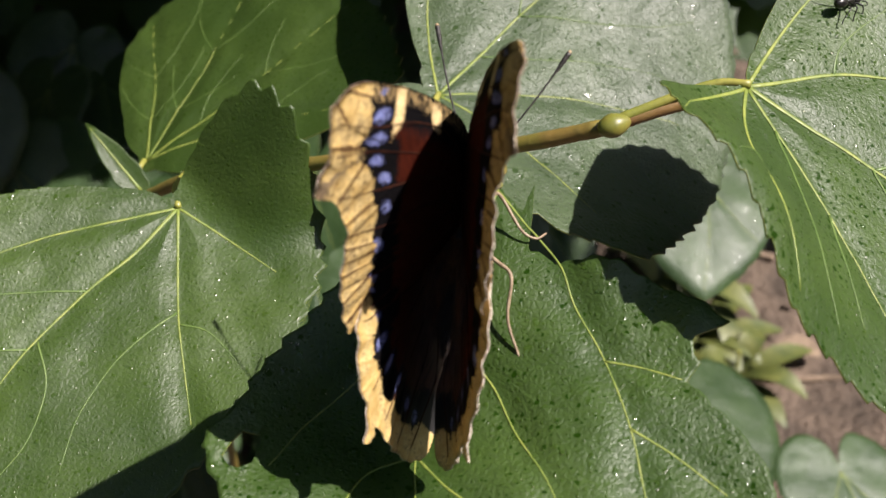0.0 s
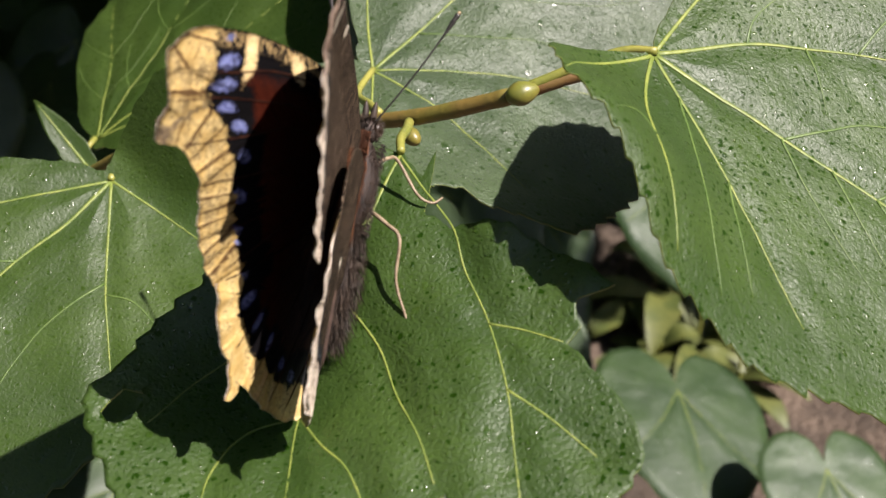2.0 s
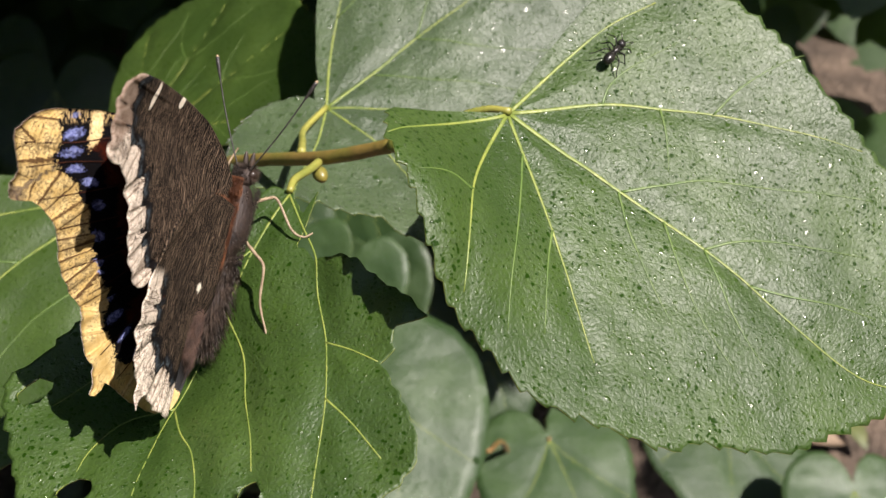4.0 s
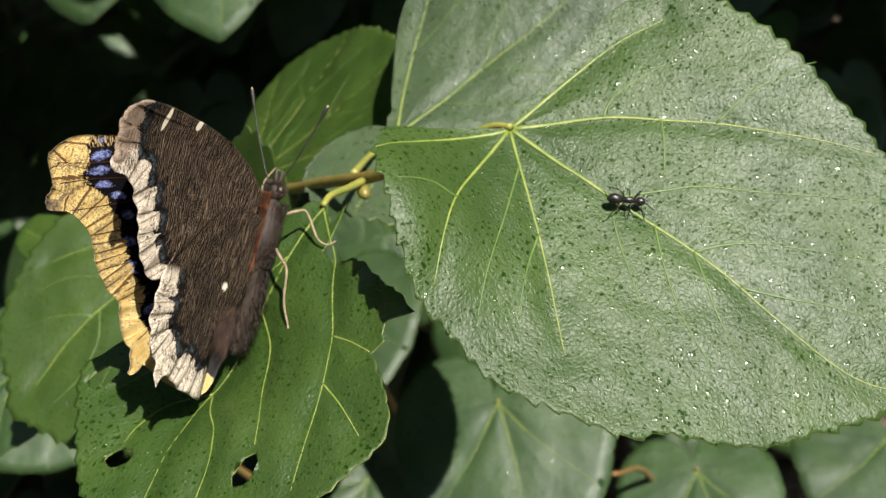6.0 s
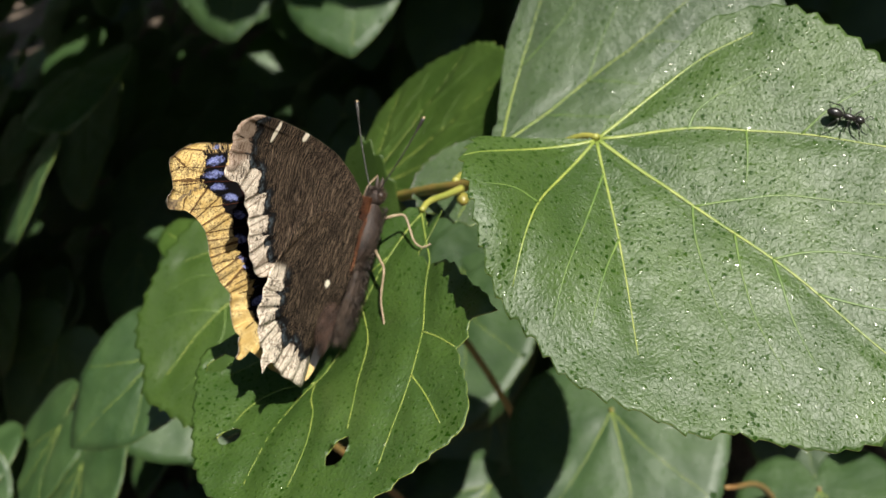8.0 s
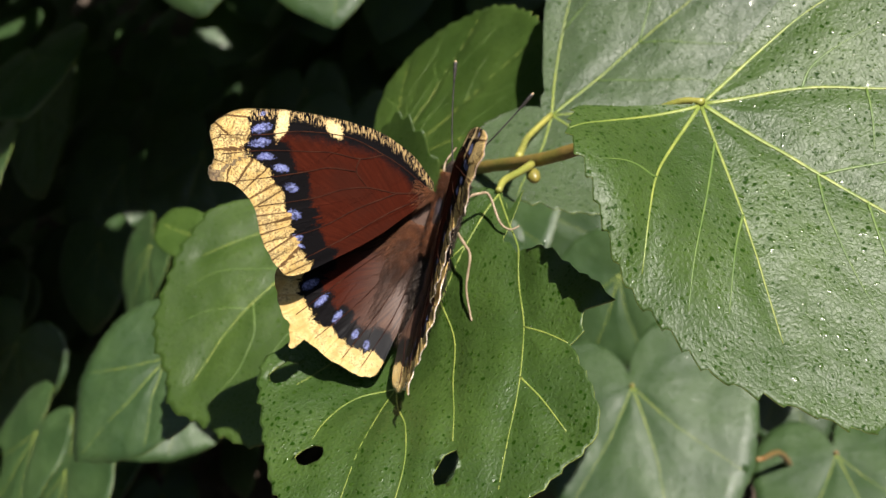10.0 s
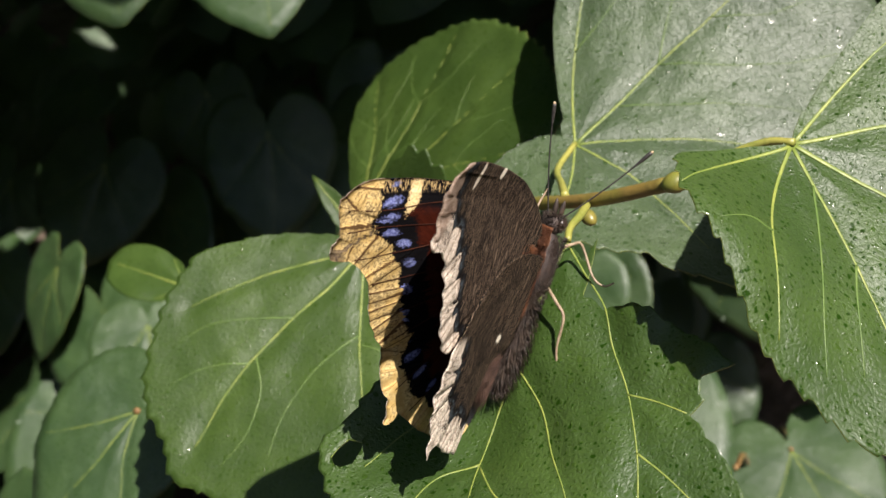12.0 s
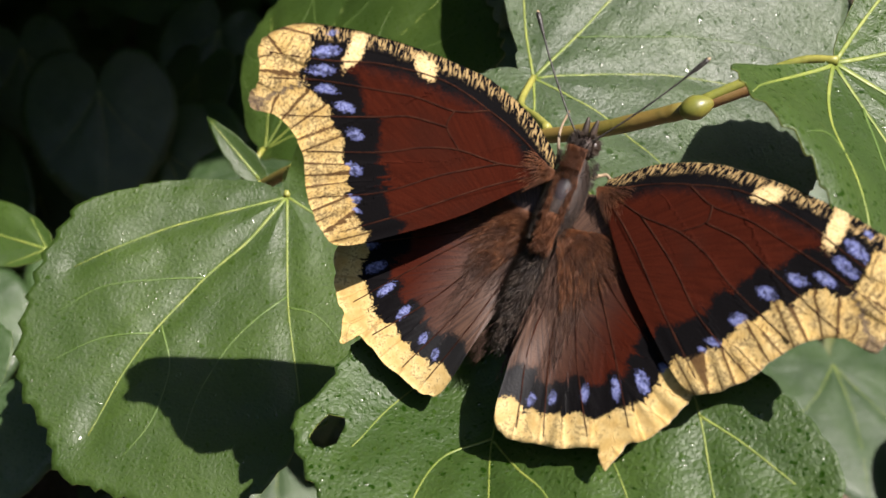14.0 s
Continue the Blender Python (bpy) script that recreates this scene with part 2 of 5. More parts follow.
def wing_material(name, under, hind):
    """Wing scales. The map 'edge' holds the distance to the outer margin and the place along it, 'lead' that to the front edge, in mm."""
    m = Nodes(name)
    obj = m.place()
    edge = m.add("ShaderNodeSeparateXYZ")
    m.link(m.add("ShaderNodeUVMap", uv_map="edge").outputs[0], edge.inputs[0])
    lead = m.add("ShaderNodeSeparateXYZ")
    m.link(m.add("ShaderNodeUVMap", uv_map="lead").outputs[0], lead.inputs[0])
    d, s = edge.outputs[0], edge.outputs[1]
    c = lead.outputs[0]
    xyz = m.add("ShaderNodeSeparateXYZ")
    m.link(obj, xyz.inputs[0])
    u = m.math("MULTIPLY", m.math("ABSOLUTE", xyz.outputs[0]), 1000.0)
    v = m.math("MULTIPLY", xyz.outputs[1], 1000.0)
    grain = m.noise(obj, 3800.0, 2.0)
    mid = m.noise(obj, 700.0, 3.0)
    wob = m.math("MULTIPLY", m.math("SUBTRACT", mid, 0.5), 1.6)
    wob = m.math("ADD", wob, m.math("MULTIPLY", m.math("SUBTRACT", grain, 0.5), 1.4))
    per = 3.05 if hind else 2.7
    ph = m.math("FRACT", m.math("ADD", m.math("DIVIDE", s, per), 0.25))
    cen = m.math("ABSOLUTE", m.math("SUBTRACT", ph, 0.5))
    scallop = m.math("MULTIPLY", m.math("COSINE", m.math("MULTIPLY", ph, 2 * math.pi)), 0.35)
    dn = m.math("ADD", m.math("ADD", d, wob), scallop)
    vein = m.math("LESS_THAN", m.math("ADD", m.math("MULTIPLY", m.math("SUBTRACT", 0.5, cen), per), m.math("MULTIPLY", grain, 0.12)), 0.18)
    fold = m.math("LESS_THAN", m.math("ADD", m.math("MULTIPLY", cen, per), m.math("MULTIPLY", grain, 0.14)), 0.16)
    stroke = m.add("ShaderNodeCombineXYZ")
    m.put(m.math("MULTIPLY", m.math("ADD", s, m.math("MULTIPLY", d, 0.35)), 6.5), stroke.inputs[0])
    m.put(m.math("MULTIPLY", d, 1.3), stroke.inputs[1])
    strokes = m.noise(stroke.outputs[0], 1.0, 2.0, 0.6)
    dense = m.noise(obj, 260.0, 2.0)
    dash = m.step(m.math("ADD", strokes, m.math("MULTIPLY", m.math("SUBTRACT", dense, 0.5), 0.35)), 0.53, 0.60)
    dash = m.math("MULTIPLY", dash, m.step(grain, 0.25, 0.5))
    speckle = m.math("GREATER_THAN", m.math("ADD", grain, m.math("MULTIPLY", mid, 0.75)), 1.0 if hind else 0.92)
    if not under:
        cream = m.mix(m.step(mid, 0.3, 0.7), (0.46, 0.31, 0.11), (0.60, 0.45, 0.20))
        cream = m.mix(m.math("MULTIPLY", speckle, 0.5 if hind else 0.55), cream, (0.06, 0.035, 0.02))
        cream = m.mix(m.math("MULTIPLY", dash, 0.16 if hind else 0.6), cream, (0.045, 0.026, 0.016))
        if hind:
            cream = m.mix(m.math("MULTIPLY", m.math("MAXIMUM", vein, 0.0), 0.45), cream, (0.30, 0.17, 0.05))
        else:
            cream = m.mix(m.math("MULTIPLY", m.math("MAXIMUM", vein, fold), 0.92), cream, (0.07, 0.035, 0.015))
            tip = m.step(m.math("ADD", m.math("ABSOLUTE", m.math("SUBTRACT", s, 9.0)), m.math("MULTIPLY", wob, 0.6)), 0.9, 2.4, 0.75, 0.0)
            cream = m.mix(tip, cream, (0.10, 0.075, 0.06))
        # hairs run out from the wing root
        ang = m.math("ARCTAN2", v, u)
        comb = m.add("ShaderNodeCombineXYZ")
        m.put(m.math("MULTIPLY", ang, 60.0), comb.inputs[0])
        m.put(m.math("MULTIPLY", u, 0.25), comb.inputs[1])
        ray = m.noise(comb.outputs[0], 1.0, 3.0)
        red = m.mix(m.step(ray, 0.3, 0.7), (0.032, 0.0060, 0.0030), (0.046, 0.0085, 0.0040))
        red = m.mix(m.math("MULTIPLY", m.step(grain, 0.6, 0.8), 0.3), red, (0.085, 0.022, 0.011))
        red = m.mix(m.step(m.noise(obj, 150.0, 3.0), 0.45, 0.7, 0.0, 0.5), red, (0.028, 0.008, 0.005))
        if hind:
            hairy = m.step(m.math("ADD", u, m.math("MULTIPLY", ray, 6.0)), 6.0, 17.0, 0.92, 0.0)
            col_h = m.mix(m.step(ray, 0.35, 0.65), (0.030, 0.016, 0.011), (0.105, 0.058, 0.038))
            red = m.mix(hairy, red, col_h)
            silk = m.math("ADD", m.math("MULTIPLY", hairy, 0.45), 0.03)
        ink = (0.0045, 0.004, 0.0045)
        lobes = m.math("SUBTRACT", dn, m.math("MULTIPLY", m.math("COSINE", m.math("MULTIPLY", ph, 2 * math.pi)), -0.25))
        black = m.step(lobes, 7.7, 6.8) if hind else m.step(lobes, 8.9, 8.1)
        col = m.mix(black, red, ink)
        if not hind:
            col = m.mix(m.step(m.math("ADD", c, wob), 4.6, 2.6), col, ink)
            bars = m.noise(m.stretch(obj, (4600.0, 900.0, 1.0), (0, 0, 25)), 1.0, 2.0)
            thin = m.math("MULTIPLY", m.math("GREATER_THAN", bars, 0.53), m.step(m.math("ADD", c, m.math("MULTIPLY", wob, 0.8)), 1.7, 1.0))
            col = m.mix(m.math("MULTIPLY", thin, 0.8), col, (0.42, 0.29, 0.13))
        # blue spots
        blue = m.mix(m.step(grain, 0.35, 0.65), (0.07, 0.08, 0.20), (0.23, 0.26, 0.48))
        blue = m.mix(m.math("MULTIPLY", m.step(m.noise(obj, 1700.0, 2.0), 0.5, 0.62), 0.7), blue, ink)
        spots = HIND_SPOTS if hind else FORE_SPOTS
        for pu, pv, a, b, turn in spots:
            du, dv = m.math("SUBTRACT", u, pu), m.math("SUBTRACT", v, pv)
            ct, st = math.cos(radians(turn)), math.sin(radians(turn))
            e1 = m.math("ADD", m.math("MULTIPLY", du, ct), m.math("MULTIPLY", dv, st))
            e2 = m.math("SUBTRACT", m.math("MULTIPLY", dv, ct), m.math("MULTIPLY", du, st))
            r = m.math("ADD", m.math("POWER", m.math("DIVIDE", e1, a), 2.0), m.math("POWER", m.math("DIVIDE", e2, b), 2.0))
            rough_edge = m.math("ADD", m.math("MULTIPLY", wob, 0.9), m.math("MULTIPLY", m.math("SUBTRACT", grain, 0.5), 3.0))
            col = m.mix(m.step(m.math("ADD", r, rough_edge), 1.35, 0.7), col, blue)
        col = m.mix(m.step(dn, 3.6, 3.3) if hind else m.step(dn, 4.6, 4.3), col, cream)
        if not hind:
            for (pu, pv), (a, b), turn in (((26.2, 19.4), (2.5, 0.85), 106), ((18.4, 19.2), (1.5, 1.0), 35)):
                du, dv = m.math("SUBTRACT", u, pu), m.math("SUBTRACT", v, pv)
                ct, st = math.cos(radians(turn)), math.sin(radians(turn))
                e1 = m.math("ADD", m.math("MULTIPLY", du, ct), m.math("MULTIPLY", dv, st))
                e2 = m.math("SUBTRACT", m.math("MULTIPLY", dv, ct), m.math("MULTIPLY", du, st))
                r = m.math("ADD", m.math("POWER", m.math("DIVIDE", e1, a), 2.0), m.math("POWER", m.math("DIVIDE", e2, b), 2.0))
                col = m.mix(m.step(m.math("ADD", m.math("ADD", r, m.math("MULTIPLY", wob, 0.9)), m.math("MULTIPLY", m.math("SUBTRACT", grain, 0.5), 2.6)), 1.25, 0.75), col, m.mix(m.step(grain, 0.3, 0.6), (0.45, 0.30, 0.13), (0.70, 0.54, 0.28)))
        spec = silk if hind else 0.03
    else:
        wave = m.add("ShaderNodeTexWave", wave_type="BANDS", bands_direction="X")
        m.link(m.stretch(obj, (1.0, 0.22, 1.0), (0, 0, -12)), wave.inputs["Vector"])
        wave.inputs["Scale"].default_value = 840.0
        wave.inputs["Distortion"].default_value = 7.0
        wave.inputs["Detail"].default_value = 3.0
        wave.inputs["Detail Scale"].default_value = 2.2
        base = m.mix(m.step(wave.outputs["Fac"], 0.78, 0.98), (0.0055, 0.0043, 0.0038), (0.19, 0.135, 0.092))
        base = m.mix(m.math("MULTIPLY", m.step(grain, 0.66, 0.76), 0.7), base, (0.34, 0.26, 0.18))
        bands = m.noise(obj, 120.0, 2.0)
        base = m.mix(m.step(bands, 0.45, 0.7, 0.0, 0.45), base, (0.006, 0.005, 0.005))
        pale = m.mix(m.step(grain, 0.3, 0.6), (0.38, 0.29, 0.22), (0.80, 0.70, 0.58))
        pale = m.mix(m.math("MULTIPLY", speckle, 0.5), pale, (0.07, 0.05, 0.035))
        pale = m.mix(m.math("MULTIPLY", dash, 0.95), pale, (0.035, 0.025, 0.018))
        pale = m.mix(m.math("MULTIPLY", m.math("MAXIMUM", vein, fold), 0.6), pale, (0.10, 0.065, 0.04))
        if not hind:
            pale = m.mix(m.step(s, 11.0, 5.0, 0.0, 0.75), pale, (0.16, 0.10, 0.07))
        lune = m.math("ADD", m.math("ADD", d, m.math("MULTIPLY", wob, 1.15)), m.math("MULTIPLY", m.math("COSINE", m.math("MULTIPLY", ph, 2 * math.pi)), 0.75))
        dn = lune
        col = m.mix(m.step(dn, 6.6, 5.6), base, (0.008, 0.007, 0.007))
        col = m.mix(m.math("MULTIPLY", m.math("MULTIPLY", m.step(dn, 5.8, 5.0), m.step(mid, 0.42, 0.56)), m.step(grain, 0.38, 0.6, 0.1, 1.0)), col, (0.065, 0.08, 0.092))
        col = m.mix(m.step(dn, 4.6, 4.3), col, (0.010, 0.008, 0.007))
        rim = m.step(dn, 4.1, 3.8)
        col = m.mix(rim, col, pale)
        if hind:
            col = m.mix(m.step(v, -0.8, -2.6), base, col)
        if not hind:
            for (pu, pv), (a, b), turn in (((26.4, 19.4), (1.7, 0.42), 104), ((19.1, 20.3), (0.9, 0.5), 123)):
                du, dv = m.math("SUBTRACT", u, pu), m.math("SUBTRACT", v, pv)
                ct, st = math.cos(radians(turn)), math.sin(radians(turn))
                e1 = m.math("ADD", m.math("MULTIPLY", du, ct), m.math("MULTIPLY", dv, st))
                e2 = m.math("SUBTRACT", m.math("MULTIPLY", dv, ct), m.math("MULTIPLY", du, st))
                r = m.math("ADD", m.math("POWER", m.math("DIVIDE", e1, a), 2.0), m.math("POWER", m.math("DIVIDE", e2, b), 2.0))
                col = m.mix(m.step(m.math("ADD", r, m.math("MULTIPLY", wob, 0.4)), 1.25, 0.75), col, (0.70, 0.62, 0.50))
        else:
            r = m.math("ADD", m.math("POWER", m.math("SUBTRACT", u, 6.6), 2.0), m.math("POWER", m.math("ADD", v, 2.0), 2.0))
            col = m.mix(m.step(m.math("ADD", r, wob), 0.5, 0.15), col, (0.75, 0.68, 0.55))
        spec = 0.03
    h = m.math("ADD", m.math("MULTIPLY", grain, 0.6), m.math("MULTIPLY", m.step(cen, 0.36, 0.5), 1.2))
    nrm = m.bump(h, 0.6, 0.00012)
    return m.end(m.principled(col, 0.6 if hind and not under else 0.85, nrm, Specular_IOR_Level=spec))


WING_MATS = {(under, hind): wing_material(("under" if under else "upper") + ("_hindwing" if hind else "_forewing"), under, hind) for under in (False, True) for hind in (False, True)}


# ---- mesh tools ----
def mesh_object(name, verts, faces, mats, parent=None, label="", smooth=True, slots=None):
    me = bpy.data.meshes.new(name)
    me.from_pydata([tuple(v) for v in verts], [], faces)
    for mt in (mats if isinstance(mats, (list, tuple)) else [mats]):
        me.materials.append(mt)
    if slots is not None:
        me.polygons.foreach_set("material_index", slots)
    me.polygons.foreach_set("use_smooth", [smooth] * len(faces))
    me.update()
    ob = new(name, me)
    ob.parent = parent
    if label:
        tagged(ob, label)
    return ob


def smooth_line(pts, n):
    """A Catmull-Rom line through pts, with n points to each stretch."""
    pts = [Vector(p) for p in pts]
    ext = [pts[0] * 2 - pts[1]] + pts + [pts[-1] * 2 - pts[-2]]
    res = []
    for i in range(1, len(ext) - 2):
        a, b, c, d = ext[i - 1:i + 3]
        for k in range(n):
            t = k / n
            res.append(0.5 * ((2 * b) + (c - a) * t + (2 * a - 5 * b + 4 * c - d) * t * t + (3 * b - a - 3 * c + d) * t ** 3))
    return res + [pts[-1]]


def tube_data(line, radii, sides=8, flat=1.0, up=(0, 0, 1)):
    """Vertices and faces of a tube along a line, closed at both ends."""
    verts, faces = [], []
    up = Vector(up)
    n = len(line)
    for i, p in enumerate(line):
        t = (line[min(i + 1, n - 1)] - line[max(i - 1, 0)]).normalized()
        a = t.cross(up)
        a = a.normalized() if a.length > 1e-6 else t.orthogonal().normalized()
        b = a.cross(t).normalized()
        r = radii[i] if hasattr(radii, "__len__") else radii
        for k in range(sides):
            w = 2 * math.pi * k / sides
            verts.append(p + a * (r * math.cos(w)) + b * (r * flat * math.sin(w)))
    for i in range(n - 1):
        for k in range(sides):
            k2 = (k + 1) % sides
            faces.append((i * sides + k, i * sides + k2, (i + 1) * sides + k2, (i + 1) * sides + k))
    faces.append(tuple(range(sides))[::-1])
    faces.append(tuple((n - 1) * sides + k for k in range(sides)))
    return verts, faces


def tube(name, pts, r0, r1, mat, parent=None, label="", n=6, sides=8, flat=1.0, lumps=0.0):
    line = smooth_line(pts, n)
    m = len(line) - 1
    radii = [(r0 + (r1 - r0) * i / m) * (1 + lumps * math.sin(i * 2.3) * math.sin(i * 0.7)) for i in range(m + 1)]
    v, f = tube_data(line, radii, sides, flat)
    return mesh_object(name, v, f, mat, parent, label)


def joined(parts):
    verts, faces = [], []
    for v, f in parts:
        k = len(verts)
        verts += v
        faces += [tuple(i + k for i in q) for q in f]
    return verts, faces


def blob_data(centre, radii, rings=12, sides=16, turn=None, shape=None):
    """A rounded body; shape(t) scales the cross-section along local y, t from -1 to 1."""
    verts, faces = [], []
    c = Vector(centre)
    for i in range(rings + 1):
        t = -math.cos(math.pi * i / rings)
        w = math.sqrt(max(0.0, 1 - t * t)) * (shape(t) if shape else 1.0)
        for k in range(sides):
            a = 2 * math.pi * k / sides
            p = Vector((radii[0] * w * math.cos(a), radii[1] * t, radii[2] * w * math.sin(a)))
            verts.append(c + (turn @ p if turn else p))
    for i in range(rings):
        for k in range(sides):
            k2 = (k + 1) % sides
            faces.append((i * sides + k, (i + 1) * sides + k, (i + 1) * sides + k2, i * sides + k2))
    return verts, faces


def inside(p, poly):
    x, y = p
    hit = False
    for i in range(len(poly)):
        (x1, y1), (x2, y2) = poly[i - 1], poly[i]
        if (y1 > y) != (y2 > y) and x < (x2 - x1) * (y - y1) / (y2 - y1) + x1:
            hit = not hit
    return hit


def nearest_on(p, poly):
    best, at = 1e9, p
    for i in range(len(poly)):
        a, b = np.array(poly[i - 1]), np.array(poly[i])
        k = np.clip(np.dot(p - a, b - a) / max(1e-12, np.dot(b - a, b - a)), 0, 1)
        q = a + k * (b - a)
        dd = np.hypot(*(p - q))
        if dd < best:
            best, at = dd, q
    return best, at


# ---- leaves ----
def leaf_frame(origin, x, y, n):
    m = Matrix((x, y, n)).transposed().to_4x4()
    m.translation = Vector(origin)
    return m


def make_leaf(name, m, profile, form, veins, mat, label, centre=(0, 0), holes=(), teeth=0.7, pitch=3.4, seed=1, steps=220, rings=34, petiole=None, ripple=0.5, vein_r=0.34, side=True, root=(0, 0), proud=0.05, minor=()):
    """A linden leaf in its own space, mm: profile is (angle, radius) round centre, form the height of its surface,
    veins are lines (points) from the leaf's base. Returns the thing at the pose m."""
    rng = np.random.RandomState(seed)
    off = Vector((rng.rand() * 50, rng.rand() * 50, 3.1 * seed))
    prof = sorted(profile)
    an = np.array([p[0] for p in prof], float)
    ra = np.array([p[1] for p in prof], float)
    an = np.concatenate([an - 360, an, an + 360])
    ra = np.concatenate([ra, ra, ra])
    th = np.linspace(-180, 180, 1441)[:-1]
    base = np.interp(th, an, ra)
    ker = np.array([1, 3, 5, 3, 1]) / 13.0
    base = np.convolve(np.concatenate([base[-2:], base, base[:2]]), ker, "valid")
    px, py = centre[0] + base * np.cos(np.radians(th)), centre[1] + base * np.sin(np.radians(th))
    arc = np.concatenate([[0], np.cumsum(np.hypot(np.diff(px), np.diff(py)))])
    warp = arc + np.array([1.6 * noise.noise(Vector((a * 0.13, seed * 7.7, 0))) for a in arc])
    saw = (warp / pitch) % 1.0
    tooth = np.where(saw < 0.78, saw / 0.78, (1 - saw) / 0.22)
    size = np.array([0.55 + 0.9 * abs(noise.noise(Vector((a * 0.21, seed * 3.3, 5)))) for a in arc])
    rad = base + teeth * (tooth - 0.45) * size * np.clip(base / 12, 0, 1)
    pick = np.linspace(0, len(th), steps, endpoint=False).astype(int)
    # keep the outermost point near each pick, so that teeth stay sharp
    half = max(1, len(th) // steps // 2)
    idx = []
    for p in pick:
        win = [(p + k) % len(th) for k in range(-half, half + 1)]
        idx.append(p if rng.rand() < 0.4 else win[int(np.argmax(rad[win]))])
    ang, rad = np.radians(th[idx]), rad[idx]
    flat = [np.array(centre, float)]
    for j in range(1, rings + 1):
        k = (j / rings) ** 0.9
        for i in range(steps):
            flat.append(np.array((centre[0] + rad[i] * k * math.cos(ang[i]), centre[1] + rad[i] * k * math.sin(ang[i]))))
    flat = np.array(flat)
    gone = np.zeros(len(flat), bool)
    cell = 1.6 * max(rad) / rings
    for poly in holes:
        lo, hi = np.min(poly, 0) - 3, np.max(poly, 0) + 3
        for i in np.nonzero(np.all((flat > lo) & (flat < hi), 1))[0]:
            dd, q = nearest_on(flat[i], poly)
            if inside(flat[i], poly):
                if dd < cell * 0.75:
                    flat[i] = q
                else:
                    gone[i] = True
            elif dd < cell * 0.3:
                flat[i] = q

    lines = [smooth_line([(x, y, 0) for x, y in v], 6) for v in (*veins, *minor)]
    seg = np.array([(p.x, p.y) for l in lines[:len(veins)] for p in l]) if lines else np.zeros((0, 2))

    def height(x, y):
        z = form(x, y) + ripple * (noise.noise(Vector((x * 0.07, y * 0.07, 0)) + off) + 0.45 * noise.noise(Vector((x * 0.2, y * 0.2, 4)) + off))
        if len(seg):
            z -= 0.6 * math.exp(-(np.min(np.hypot(seg[:, 0] - x, seg[:, 1] - y)) / 2.3) ** 2)
        return z

    top = [Vector((x, y, height(x, y))) * MM for x, y in flat]
    order = np.argsort(ang)
    turned, reach_at = ang[order], rad[order]

    def on_blade(x, y):
        """The height of the built blade, between its own vertices."""
        w = math.atan2(y - centre[1], x - centre[0])
        i = int(np.searchsorted(turned, w))
        lo, hi = (i - 1) % steps, i % steps
        gap = (turned[hi] - turned[lo]) % (2 * math.pi) or 1.0
        f = ((w - turned[lo]) % (2 * math.pi)) / gap
        k = math.hypot(x - centre[0], y - centre[1]) / (reach_at[lo] * (1 - f) + reach_at[hi] * f)
        q = min(k, 0.999) ** (1 / 0.9) * rings
        j = int(q)

        def z(ring, at):
            return top[0 if ring == 0 else 1 + (ring - 1) * steps + order[at]].z / MM
        inner = z(j, lo) * (1 - f) + z(j, hi) * f
        outer = z(j + 1, lo) * (1 - f) + z(j + 1, hi) * f
        return inner + (outer - inner) * (q - j)

    n = len(top)
    faces = []
    for i in range(steps):
        faces.append((0, 1 + i, 1 + (i + 1) % steps))
    for j in range(rings - 1):
        for i in range(steps):
            a, b = 1 + j * steps + i, 1 + j * steps + (i + 1) % steps
            faces.append((a, a + steps, b + steps, b))
    faces = [f for f in faces if not any(gone[i] for i in f)]
    rim = {}
    for f in faces:
        for a, b in zip(f, f[1:] + f[:1]):
            if (b, a) in rim:
                del rim[(b, a)]
            else:
                rim[(a, b)] = 1
    under = [v - Vector((0, 0, 0.22 * MM)) for v in top]
    allf = faces + [tuple(i + n for i in f[::-1]) for f in faces] + [(b, a, a + n, b + n) for a, b in rim]
    slots = [0] * (2 * len(faces)) + [1] * len(rim)
    thing = new(name)
    thing.matrix_world = m
    tagged(thing, label, "leaf", "leaves of the linden bush")
    mesh_object("blade", top + under, allf, [mat, VEIN], thing, slots=slots)
    small = []
    for k, line in enumerate(lines):
        pts = [Vector((p.x, p.y, on_blade(p.x, p.y) + proud)) * MM for p in line]
        r0 = vein_r * (1.0 if k == 0 else 0.8 if k < len(veins) else 0.55)
        end = 0.08 if k < len(veins) else 0.06
        radii = [(r0 + (end - r0) * (i / (len(pts) - 1)) ** 0.6) * MM for i in range(len(pts))]
        mesh_object("vein", *tube_data(pts, radii, 8, 0.4), VEIN if k < len(veins) else VEIN_SMALL, thing)
        if not side:
            continue
        # side veins leave the main veins at about 45 degrees
        total = len(line)
        for i in range(6, total - 3, 7):
            t = (line[i + 1] - line[i - 1]).normalized()
            for sgn in (-1, 1):
                w = radians(48 + 8 * rng.rand()) * sgn
                dx = Vector((t.x * math.cos(w) - t.y * math.sin(w), t.x * math.sin(w) + t.y * math.cos(w), 0))
                run, p = [], line[i].copy()
                for q in range(int(12 + 8 * rng.rand())):
                    rr = math.hypot(p.x - centre[0], p.y - centre[1])
                    lim = np.interp(math.degrees(math.atan2(p.y - centre[1], p.x - centre[0])), an, ra)
                    if rr > lim - 1.5 or any(inside((p.x, p.y), h) for h in holes):
                        break
                    if q > 3 and len(seg) and np.min(np.hypot(seg[:, 0] - p.x, seg[:, 1] - p.y)) < 1.0:
                        break
                    run.append(Vector((p.x, p.y, on_blade(p.x, p.y) + 0.01)) * MM)
                    p = p + dx * 1.3
                    dx = (dx + t * 0.07).normalized()
                if len(run) > 3:
                    small.append(tube_data(run, [(0.11 - 0.06 * a / len(run)) * MM for a in range(len(run))], 4, 0.5))
